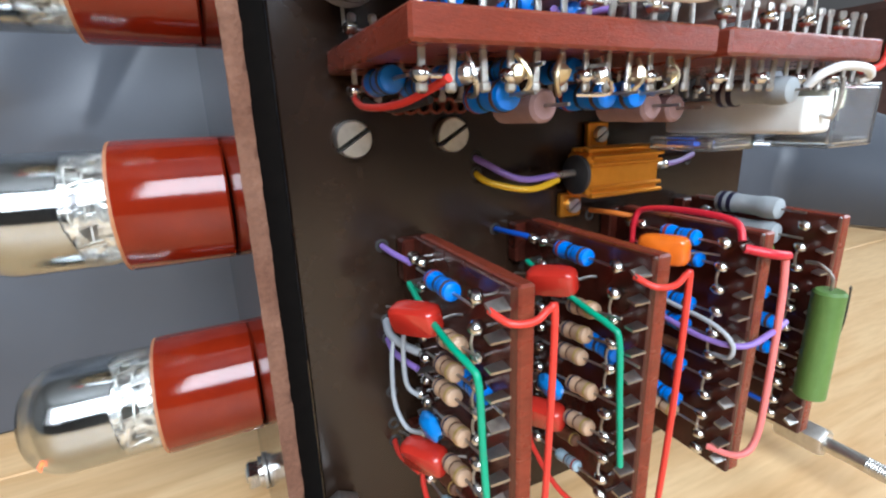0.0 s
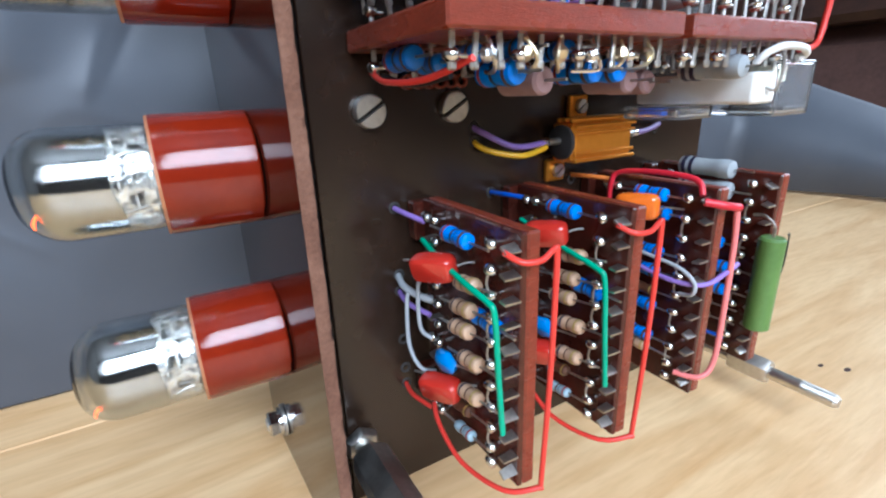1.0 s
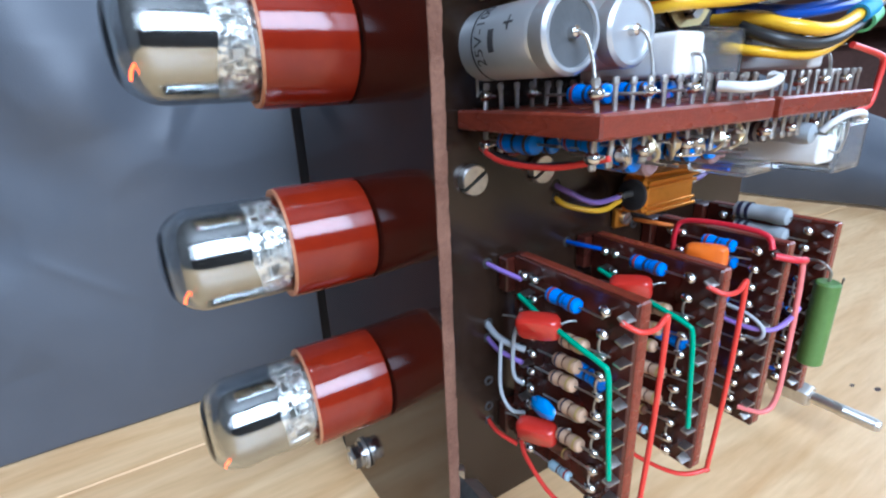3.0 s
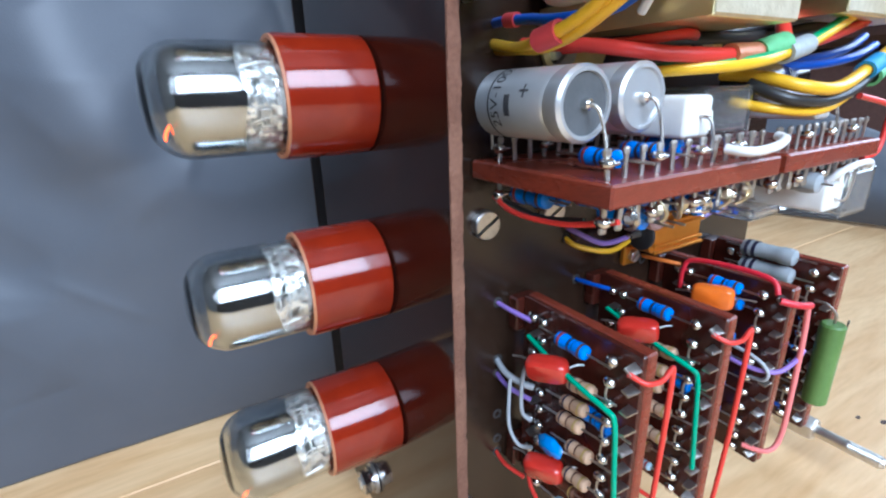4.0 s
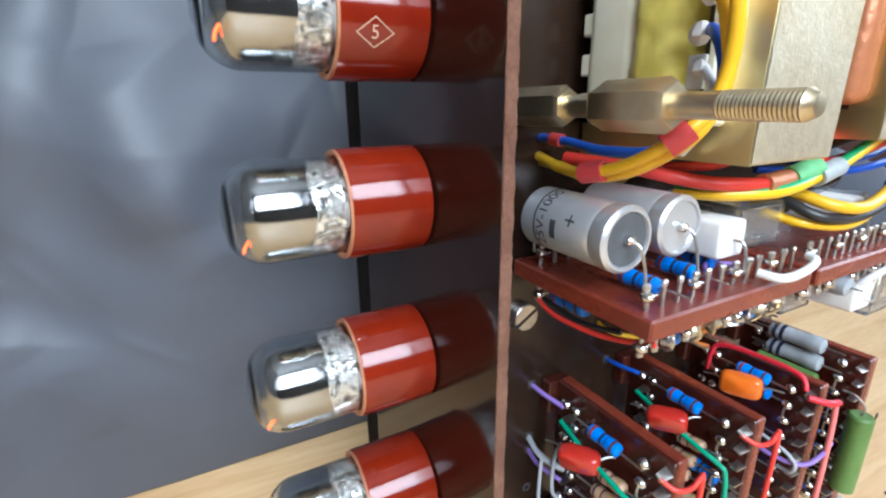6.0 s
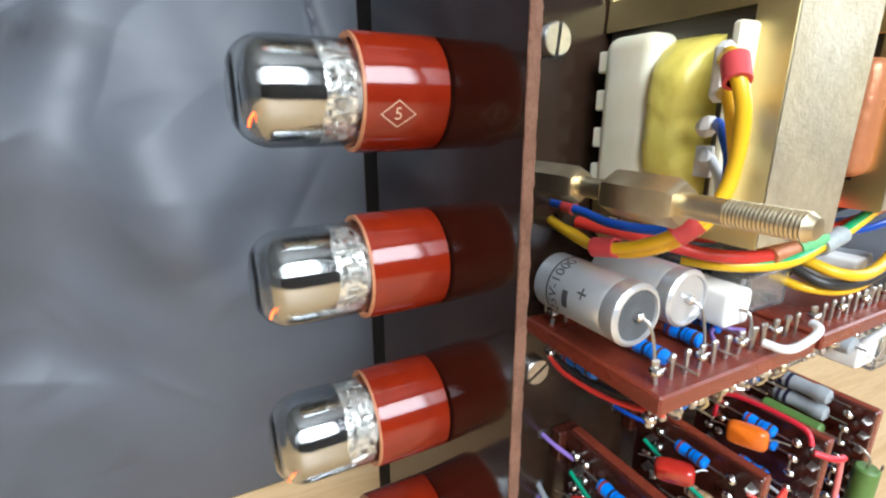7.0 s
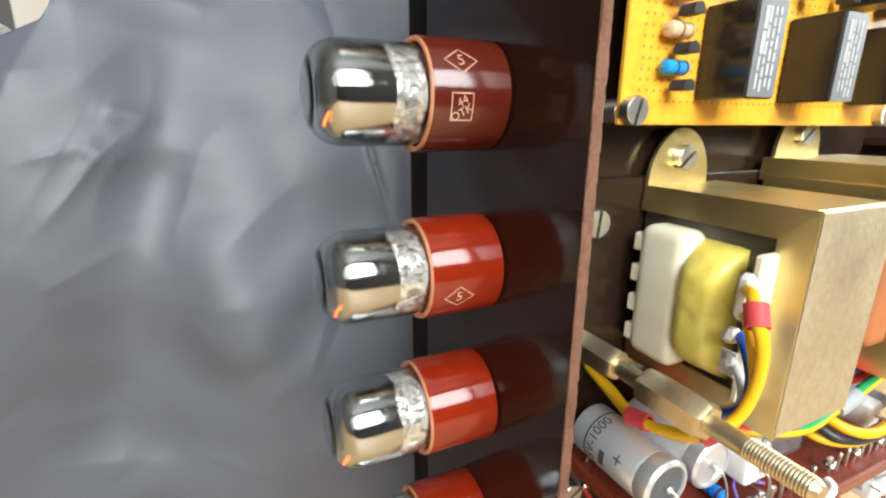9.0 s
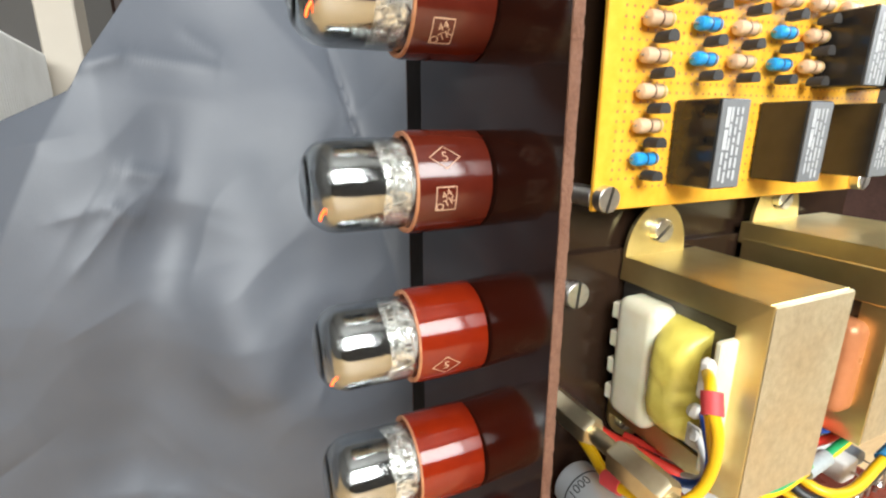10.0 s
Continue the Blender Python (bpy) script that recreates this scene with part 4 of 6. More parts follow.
def film_capacitor(m, mat, label, L=0.0118, H=0.0068, D=0.0052):
    def build():
        ob = thing("film_capacitor", (0, 0, 0), label, "capacitor", "film capacitors")
        n, V, F = 20, [], []
        rows = []
        for d, s in ((-D / 2, 0.80), (-D / 2 + D * 0.12, 0.94), (-D * 0.18, 1.0), (D * 0.18, 1.0), (D / 2 - D * 0.12, 0.94), (D / 2, 0.80)):
            for k in range(n):
                t = 6.2831853 * (k + 0.5) / n
                cx, cy = math.copysign(abs(math.cos(t)) ** 0.42, math.cos(t)), math.copysign(abs(math.sin(t)) ** 0.42, math.sin(t))
                V.append((d, cx * L / 2 * s, cy * H / 2 * s))
        for j in range(5):
            for k in range(n):
                k2 = (k + 1) % n
                F.append((j * n + k, j * n + k2, (j + 1) * n + k2, (j + 1) * n + k))
        F += [tuple(reversed(range(n))), tuple(range(5 * n, 6 * n))]
        part("body", Geo().add(V, F), mat, ob, local=True, angle=50)
        for s in (-1, 1):
            part("lead", Geo().sweep([(0.001, s * L * 0.4, -H * 0.1), (0.0035, s * L * 0.62, -H * 0.1), (0.0042, s * L * 0.95, -H * 0.15)], 0.0003, 6, smooth=3), "tin", ob, local=True)
        return ob
    return from_template(("film", mat, L), build, m)


def disc_capacitor(m):
    def build():
        ob = thing("disc_capacitor", (0, 0, 0), "small bright blue disc capacitor soldered to a tag board", "capacitor", "disc capacitors")
        part("body", Geo().blob((0, 0, 0), 0.0034, 3, (0.55, 1.35, 0.85), 14, 8), "blue_epoxy", ob, local=True, angle=80)
        for s in (-1, 1):
            part("lead", Geo().sweep([(0.0005, s * 0.0035, 0), (0.002, s * 0.006, -0.0005), (0.003, s * 0.010, -0.001)], 0.0003, 6, smooth=3), "tin", ob, local=True)
        return ob
    return from_template(("disc",), build, m)


def wire(points, mat, label, r=0.00075, group="insulated wires", n=8):
    return solo("wire", Geo().sweep(points, r, n), mat, label, "wire", group, angle=60)


LUG = Geo()
LUG.add([(0, -0.0014, -0.0003), (0, 0.0014, -0.0003), (-0.0040, 0.0010, -0.0003), (-0.0040, -0.0012, -0.0003), (0, -0.0014, 0.0002), (0, 0.0014, 0.0002), (-0.0040, 0.0010, 0.0002), (-0.0040, -0.0012, 0.0002)],
        [(0, 1, 2, 3), (7, 6, 5, 4), (0, 4, 5, 1), (1, 5, 6, 2), (2, 6, 7, 3), (3, 7, 4, 0)])
LUG_MESH = LUG.mesh("tag", "tin")
JOINTS = []
for sd in range(4):
    gg = Geo().blob((-0.0032, 0, 0.0002), 0.00165, sd, (1.0, 1.1, 0.8))
    gg.sweep([(0, 0.0, 0), (-0.0034, 0, 0.0)], 0.0005, 5, smooth=2)
    JOINTS.append(gg.mesh("solder_joint", "solder", 80))

ROWS_Z = [0.0925 - 0.0058 * i for i in range(10)]


def upright_board(x0, x1, z0=0.031, z1=0.0957, y1=-0.047, tag="brown"):
    tb = thing("tag_board", ((x0 + x1) / 2, -0.024, z0), "red-brown laminate tag board standing out from the brown panel", "tag board", "upright tag boards")
    part("board", Geo().box(x0 + 0.0022, x1, y1, -0.0045, z0, z1, c=0.0005), "tag_board_edge", tb)
    part("face_sheet", Geo().box(x0 + 0.0006, x0 + 0.0022, y1 + 0.0001, -0.0045, z0, z1 - 0.0001, c=0.0004), "tag_board", tb, "darker glossy face of the board")
    for z in (z0 + 0.006, z1 - 0.0065):
        part("mounting_block", Geo().box(x0 - 0.0022, x1 + 0.001, -0.0044, -0.0002, z - 0.0055, z + 0.0055, c=0.0005), "tag_board", tb)
    k = 0
    for i, z in enumerate(ROWS_Z + [ROWS_Z[-1] - 0.0045]):
        for y, kind in ((-0.0455, "lug"), (-0.0405, "joint"), (-0.0165, "joint"), (-0.0125, "lug" if i % 2 else "joint")):
            if kind == "lug":
                ob = part("tag", None, None, tb, local=True, data=LUG_MESH)
            else:
                ob = part("solder_joint", None, None, tb, local=True, data=JOINTS[(i * 3 + k) % 4])
            k += 1
            ob.matrix_parent_inverse = tb.matrix_basis.inverted()
            ob.matrix_basis = pose(x0 + 0.0006, y, z, (k * 37) % 40 - 6, 0, 0)
    # bare jumpers between neighbouring tags
    for i in (1, 3, 4, 6, 8):
        z, zb = ROWS_Z[i], ROWS_Z[i + 1]
        part("jumper", Geo().sweep([(x0 - 0.003, -0.0405, z), (x0 - 0.0036, -0.0403, (z + zb) / 2), (x0 - 0.003, -0.0405, zb)], 0.0003, 6, smooth=3), "tin", tb)
    return tb


def on_board(xb, y, z, tilt=0, off=0.0035):
    return pose(xb - off, y, z, tilt, 0, 0)


BX = (0.0300, 0.0632, 0.0975, 0.1300)
for x in BX:
    upright_board(x, x + 0.0056)

CB = "glossy brick-red film capacitor soldered to a tag board"
# two boards with the same circuit
for n, x in enumerate(BX[:2]):
    dz = 0.0015 * n
    resistor("blue", on_board(x, -0.0285, 0.0912 + dz), 0.025)
    film_capacitor(pose(x - 0.0075, -0.0240 - 0.0025 * n, 0.0832 + dz * 2, -6, -14, 34), "red_epoxy", CB)
    for y, z, kind in ((-0.0310, 0.0742, "beige"), (-0.0300, 0.0682, "beige"), (-0.0330, 0.0810, "beige"), (-0.0338, 0.0612, "beige"), (-0.0335, 0.0515, "beige"), (-0.0300, 0.0455, "brown"), (-0.0305, 0.0385, "pale"),
                       (-0.0360, 0.0722, "blue")):
        resistor(kind, on_board(x, y, z, -8 if kind != "blue" else 0, 0.0038 if kind != "blue" else 0.001), 0.022)
    disc_capacitor(on_board(x, -0.0245, 0.0570, -8, 0.0055))
    film_capacitor(pose(x - 0.0070, -0.0240, 0.0492, -4, -14, 30), "red_epoxy", CB)
    wire([(x - 0.004, -0.012, 0.0865), (x - 0.0055, -0.024, 0.0845), (x - 0.0060, -0.036, 0.0825), (x - 0.0050, -0.0425, 0.0805), (x - 0.0045, -0.0445, 0.0778), (x - 0.0045, -0.0458, 0.064), (x - 0.0040, -0.0468, 0.0490)],
         "wire_green", "green insulated wire bent down across a tag board", 0.00072)
    wire([(x - 0.003, -0.0455, 0.0920), (x - 0.001, -0.0490, 0.0905), (x + 0.003, -0.0502, 0.0905), (x + 0.0062, -0.0500, 0.0920), (x + 0.0072, -0.0500, 0.0895), (x + 0.0066, -0.0500, 0.060), (x + 0.0060, -0.0490, 0.0295)],
         "wire_red", "red insulated wire looped round a tag board's front edge", 0.00068)
    wire([(x - 0.0035, -0.0135, 0.0365), (x - 0.005, -0.018, 0.0335), (x - 0.005, -0.030, 0.0285), (x - 0.001, -0.044, 0.0285), (x + 0.0065, -0.0495, 0.0305)], "wire_red", "red insulated wire sagging below a tag board", 0.0007)
# feed wires out of the panel
wire([(0.024, 0.001, 0.093), (0.0245, -0.005, 0.0925), (0.0265, -0.0125, 0.0915)], "wire_purple", "short purple wire from a panel hole to a board")
wire([(0.024, 0.001, 0.068), (0.0235, -0.006, 0.0665), (0.0265, -0.0135, 0.0650)], "wire_purple", "short purple wire from a panel hole to a board")
wire([(0.024, 0.001, 0.073), (0.0225, -0.006, 0.0720), (0.0245, -0.011, 0.0705), (0.027, -0.014, 0.0695)], "wire_grey", "short pale grey wire from a panel hole to a board", 0.0010)
wire([(0.0225, -0.0085, 0.0712), (0.0215, -0.0092, 0.066), (0.0215, -0.0095, 0.055), (0.0235, -0.012, 0.0485), (0.027, -0.0145, 0.0475)], "wire_grey", "pale grey wire bowed down beside a tag board", 0.0006)
wire([(0.0255, -0.0135, 0.0795), (0.0235, -0.0130, 0.074), (0.0235, -0.0130, 0.062), (0.0260, -0.0145, 0.0585)], "wire_grey", "pale grey wire bowed down beside a tag board", 0.0006)
wire([(0.024, 0.001, 0.0365), (0.0235, -0.005, 0.0355), (0.0262, -0.0120, 0.0340)], "wire_red", "short red wire from a panel hole to a board")
wire([(0.057, 0.001, 0.093), (0.0575, -0.006, 0.0933), (0.0600, -0.0125, 0.0930)], "wire_blue", "short blue wire from a panel hole to a board")
wire([(0.091, 0.001, 0.0945), (0.0915, -0.008, 0.0950), (0.0945, -0.0135, 0.0945)], "wire_orange", "short orange wire from a panel hole to a board")

# third board
x = BX[2]
resistor("blue", on_board(x, -0.0295, 0.0925), 0.024)
resistor("blue", on_board(x, -0.0300, 0.0868, 0, 0.002), 0.024)
film_capacitor(pose(x - 0.0080, -0.0285, 0.0890, -3, 0, 22), "orange_epoxy", "glossy orange film capacitor soldered to a tag board", 0.0125, 0.0078, 0.0052)
for y, z in ((-0.0300, 0.0752), (-0.0295, 0.0690), (-0.0295, 0.0575), (-0.0295, 0.0470)):
    resistor("blue", on_board(x, y, z), 0.024)
resistor("beige", on_board(x, -0.0300, 0.0430), 0.024)
resistor("brown", on_board(x, -0.0310, 0.0625), 0.024)
wire([(x - 0.003, -0.0140, 0.0860), (x - 0.004, -0.0150, 0.0935), (x - 0.003, -0.0175, 0.0972), (x - 0.002, -0.030, 0.0985), (x - 0.0015, -0.0415, 0.0978), (x - 0.0025, -0.0445, 0.0940)], "wire_crimson", "crimson insulated wire arched over a tag board", 0.00085)
wire([(x - 0.003, -0.0455, 0.0925), (x + 0.001, -0.0495, 0.0915), (x + 0.006, -0.0500, 0.0905)], "wire_crimson", "short crimson wire round a board's edge", 0.0011)
wire([(x + 0.006, -0.0495, 0.0905), (x + 0.0065, -0.0500, 0.080), (x + 0.0050, -0.0510, 0.060), (x + 0.0030, -0.0515, 0.044), (x - 0.001, -0.0500, 0.0395), (x - 0.004, -0.0440, 0.0392)], "wire_pink", "pale pink insulated wire down the front of a board", 0.00085)
wire([(x - 0.0035, -0.0130, 0.0765), (x - 0.0055, -0.028, 0.0748), (x - 0.0060, -0.042, 0.0735), (x - 0.0050, -0.0470, 0.0700), (x - 0.0045, -0.0465, 0.0660), (x - 0.0035, -0.0420, 0.0645)], "wire_grey", "white insulated wire curled at a board's edge", 0.0006)
wire([(x - 0.0035, -0.0130, 0.0720), (x - 0.0055, -0.026, 0.0705), (x - 0.0060, -0.040, 0.0690), (x - 0.0025, -0.0480, 0.0690), (x + 0.004, -0.0500, 0.0715), (x + 0.012, -0.0490, 0.0725)], "wire_purple", "lilac insulated wire crossing between two boards", 0.00075)

# fourth board
x = BX[3]
resistor("grey", on_board(x, -0.0265, 0.0965, 0, 0.0045), 0.030)
resistor("grey", on_board(x, -0.0265, 0.0895, 0, 0.0040), 0.030)
resistor("green", on_board(x, -0.0270, 0.0855, 0, 0.0095), 0.030)
for y, z in ((-0.0330, 0.0640), (-0.0330, 0.0560), (-0.0300, 0.0720)):
    resistor("blue", on_board(x, y, z), 0.024)
resistor("brown", on_board(x, -0.0310, 0.0500), 0.024)
resistor("brown", on_board(x, -0.0310, 0.0450), 0.024)
wire([(x - 0.003, -0.0140, 0.0420), (x - 0.005, -0.026, 0.0400), (x - 0.003, -0.040, 0.0385)], "wire_blue", "dark blue wire at the foot of a board")
cap = thing("tubular_capacitor", (x - 0.0040, -0.0497, 0.0465), "upright glossy green tubular capacitor tied to a tag board", "capacitor")
cx, cy = x - 0.0040, -0.0497
part("body", Geo().lathe([(0, 0), (0, 0.0031), (0.0006, 0.0037), (0.0300, 0.0037), (0.0307, 0.0031), (0.0307, 0)], (cx, cy, 0.0470), (0, 0, 1), 28), "green_lacquer", cap)
part("lead", Geo().sweep([(cx, cy, 0.0765), (cx, cy, 0.0810), (cx - 0.0005, cy + 0.003, 0.0838), (cx, cy + 0.0065, 0.0835)], 0.00045, 6), "tin", cap)
part("tie_wire", Geo().sweep([(cx + 0.001, cy - 0.0035, 0.079), (cx + 0.0048, cy - 0.0022, 0.0775), (cx + 0.0052, cy - 0.0018, 0.066), (cx + 0.0046, cy + 0.001, 0.0535)], 0.00025, 5), "wire_black", cap)

# ---- gold power resistor on the panel ----
gr = thing("power_resistor", (0.092, 0.0, 0.107), "gold anodised finned power resistor bolted to the panel", "resistor")
body = part("body", Geo().box(0.0785, 0.1050, -0.0125, -0.0026, 0.1008, 0.1130, c=0.0012), "gold_anodised", gr)
for fz, fy in ((0.1010, -0.0138), (0.1030, -0.0134), (0.1092, -0.0134), (0.1112, -0.0138)):
    part("fin", Geo().box(0.0785, 0.1050, fy, -0.0124, fz, fz + 0.0011, c=0.0003), "gold_anodised", body)
for i in range(3):
    part("fin", Geo().box(0.0785, 0.1050, -0.0118 + i * 0.0028, -0.0104 + i * 0.0028, 0.1129, 0.1141, c=0.0003), "gold_anodised", body)
part("end_cap", Geo().lathe([(0, 0), (0, 0.0053), (0.0010, 0.0053), (0.0014, 0.0045), (0.0014, 0)], (0.0785, -0.0078, 0.1070), (-1, 0, 0), 20), "rubber_black", gr)
for s, lx in ((-1, 0.0785), (1, 0.1050)):
    part("terminal", Geo().rod((lx, -0.0078, 0.1075), (lx + s * 0.0062, -0.0078, 0.1075), 0.0011, 10), "tin", gr)
    part("solder_joint", Geo().blob((lx + s * 0.0068, -0.0078, 0.1075), 0.0016, 5, (1.5, 0.8, 0.8)), "solder", gr)
for tx, tz, sgn in ((0.0905, 0.1172, 1), (0.0815, 0.0975, -1)):
    tab = part("tab", Geo().box(tx - 0.0038, tx + 0.0038, -0.0026, -0.0003, min(tz - 0.0035 * sgn, tz + 0.0035 * sgn), max(tz - 0.0035 * sgn, tz + 0.0035 * sgn), c=0.0005), "gold_anodised", gr)
    slot_screw((tx, -0.0027, tz), (0, -1, 0), 0.0022, 0.0016, turn=35, label="small steel screw in a gold resistor tab")
wire([(0.051, 0.001, 0.113), (0.052, -0.003, 0.1115), (0.060, -0.0075, 0.1072), (0.0715, -0.0080, 0.1075)], "wire_purple", "purple wire from a panel hole to a power resistor", 0.0009)
wire([(0.051, 0.001, 0.109), (0.053, -0.0035, 0.1065), (0.062, -0.0085, 0.1045), (0.0715, -0.0082, 0.1062)], "wire_yellow", "yellow wire from a panel hole to a power resistor", 0.0009)
wire([(0.1120, -0.0078, 0.1075), (0.121, -0.006, 0.1078), (0.1325, -0.002, 0.109), (0.133, 0.001, 0.107)], "wire_purple", "purple wire from a power resistor into the panel", 0.0009)

# perforated terminal strip on the panel under the tag shelf
strip = thing("hole_strip", (0.038, 0.0, 0.124), "narrow row of red-brown insulating rings on the panel", "terminal strip")
for i in range(6):
    part("ring", Geo().lathe([(0.0, 0.0013), (0.0016, 0.0013), (0.0016, 0.0019), (0.0, 0.0019)], (0.0296 + i * 0.0033, -0.0002, 0.1258), (0, -1, 0), 14, closed=True), "tag_board_edge", strip)

# ---- level tag boards with their parts ----
PIN = Geo()
PIN.box(-0.0006, 0.0006, -0.0004, 0.0004, -0.001, 0.0062, c=0.0002).box(-0.0009, 0.0009, -0.0006, 0.0006, 0.0044, 0.0062, c=0.0004)
PIN_MESH = PIN.mesh("pin", "tin")


def level_board(x0, x1, z0=0.1326, z1=0.1375, y0=-0.0470, pitch=0.0050):
    tb = thing("tag_board", ((x0 + x1) / 2, -0.024, z0), "red-brown laminate tag shelf standing level from the panel", "tag board", "level tag boards")
    part("board", Geo().box(x0, x1, y0, -0.0003, z0, z1, c=0.0005), "tag_board_edge", tb)
    k = 0
    n = int((x1 - x0 - 0.004) / pitch)
    for i in range(n + 1):
        x = x0 + 0.0035 + i * pitch
        for y, up in ((y0 + 0.0045, 1), (-0.008, 1), (y0 + 0.0045, -1), (-0.008, -1)):
            ob = part("pin", None, None, tb, local=True, data=PIN_MESH)
            ob.matrix_parent_inverse = tb.matrix_basis.inverted()
            ob.matrix_basis = pose(x, y, z1 if up > 0 else z0, 0 if up > 0 else 180, (k * 53) % 11 - 5, (k * 29) % 40 - 20)
            k += 1
            if (i * 7 + (up > 0) * 3) % 3 < 1:
                ob = part("solder_joint", None, None, tb, local=True, data=JOINTS[k % 4])
                ob.matrix_parent_inverse = tb.matrix_basis.inverted()
                ob.matrix_basis = pose(x + 0.003, y, z1 + 0.003 if up > 0 else z0 - 0.0038, 0, 0, 0)
    return tb


level_board(0.0145, 0.0752)
level_board(0.0785, 0.1335, pitch=0.0046)


def can_capacitor(x, z, y0, y1, r, label, text):
    c = thing("electrolytic_capacitor", (x, (y0 + y1) / 2, z - r), label, "capacitor", "axial can capacitors")
    L = y0 - y1
    e = 0.0007
    part("can", Geo().lathe([(0, 0), (0, r - e), (e, r), (L * 0.80, r), (L * 0.83, r * 0.955), (L * 0.86, r), (L - e, r), (L, r - e), (L, r * 0.82), (L - 0.0006, r * 0.80)], (x, y0, z), (0, -1, 0), 48), "aluminium_can", c)
    part("end_seal", Geo().lathe([(L - 0.0006, r * 0.805), (L - 0.0006, 0)], (x, y0, z), (0, -1, 0), 48), "rubber_grey" if text else "aluminium_can", c, "grey rubber end seal" if text else "")
    part("terminal", Geo().lathe([(L - 0.0006, 0), (L - 0.0006, 0.0012), (L + 0.0008, 0.0011), (L + 0.0013, 0.0006), (L + 0.0013, 0)], (x, y0, z), (0, -1, 0), 14), "solder", c)
    part("lead", Geo().sweep([(x, y1 - 0.001, z), (x + 0.0008, y1 - 0.0025, z - 0.0012), (x + 0.0018, y1 - 0.0035, z - 0.006), (x + 0.0015, y1 - 0.0045, 0.1405)], 0.0004, 6), "tin", c)
    part("lead", Geo().sweep([(x, y0, z), (x, y0 + 0.003, z - 0.001), (x + 0.0005, y0 + 0.0035, 0.1405)], 0.0004, 6), "tin", c)
    if text:
        g = Geo()

        def lay(v, f, y, ang):
            # text x runs along the axis towards the panel, text y round the can
            g.add([(x - math.cos(ang + b / r) * (r + 0.0001), y + a, z + math.sin(ang + b / r) * (r + 0.0001)) for a, b, q in v], f)

        def rot(v):
            return [(b, a, 0) for a, b, q in v]
        v, f = lettering("+", 0.0060)
        lay(v, f, y1 + 0.0105, radians(20))
        v, f = lettering("25V-1000", 0.0041)
        lay(rot(v), f, y0 - 0.0082, radians(22))
        v, f = ring_bar(0.0044, 0.0019)
        lay(rot(v), f, y0 - 0.0124, radians(0))
        part("printing", g, "print_black", c, "black printed rating")
        part("band_line", Geo().lathe([(0.0055, r + 0.00005), (0.0055, r + 0.00012), (0.0060, r + 0.00012), (0.0060, r + 0.00005)], (x, y0, z), (0, -1, 0), 48), "print_black", c)
    return c


def ring_bar(w, h):
    V = []
    n = 6
    for i in range(n + 1):
        a = -w / 2 + w * i / n
        V += [(a, -h / 2, 0), (a, h / 2, 0)]
    return V, [(2 * i, 2 * i + 2, 2 * i + 3, 2 * i + 1) for i in range(n)]


can_capacitor(0.0170, 0.1517, -0.0090, -0.0370, 0.0076, "large silver electrolytic capacitor with black print lying on a tag board", True)
can_capacitor(0.0340, 0.1525, -0.0110, -0.0370, 0.0073, "plain silver electrolytic capacitor lying on a tag board", False)


def ceramic_resistor(x0, x1, y0, y1, z0, z1, label):
    c = thing("ceramic_resistor", ((x0 + x1) / 2, (y0 + y1) / 2, z0), label, "resistor", "white ceramic resistors")
    part("body", Geo().rbox(x0, x1, y1, y0, z0, z1, 0.0012, 3), "white_ceramic", c)
    xm, zm = (x0 + x1) / 2, (z0 + z1) / 2
    down = 0.1400 if zm > 0.137 else 0.1290
    part("lead", Geo().sweep([(xm, y1, zm), (xm + 0.0006, y1 - 0.0022, zm - 0.0005), (xm + 0.001, y1 - 0.003, (zm + down) / 2), (xm + 0.001, y1 - 0.003, down)], 0.0004, 6), "tin", c)
    part("lead", Geo().sweep([(xm, y0, zm), (xm, y0 + 0.003, zm), (xm, y0 + 0.0035, down)], 0.0004, 6), "tin", c)


ceramic_resistor(0.0455, 0.0555, -0.0120, -0.0395, 0.1430, 0.1525, "white ceramic block resistor lying on a tag board")
ceramic_resistor(0.1060, 0.1140, -0.0100, -0.0400, 0.1440, 0.1525, "white ceramic block resistor lying on a tag board")
ceramic_resistor(0.1105, 0.1220, -0.0080, -0.0450, 0.1168, 0.1252, "white ceramic block resistor hung under a tag board")


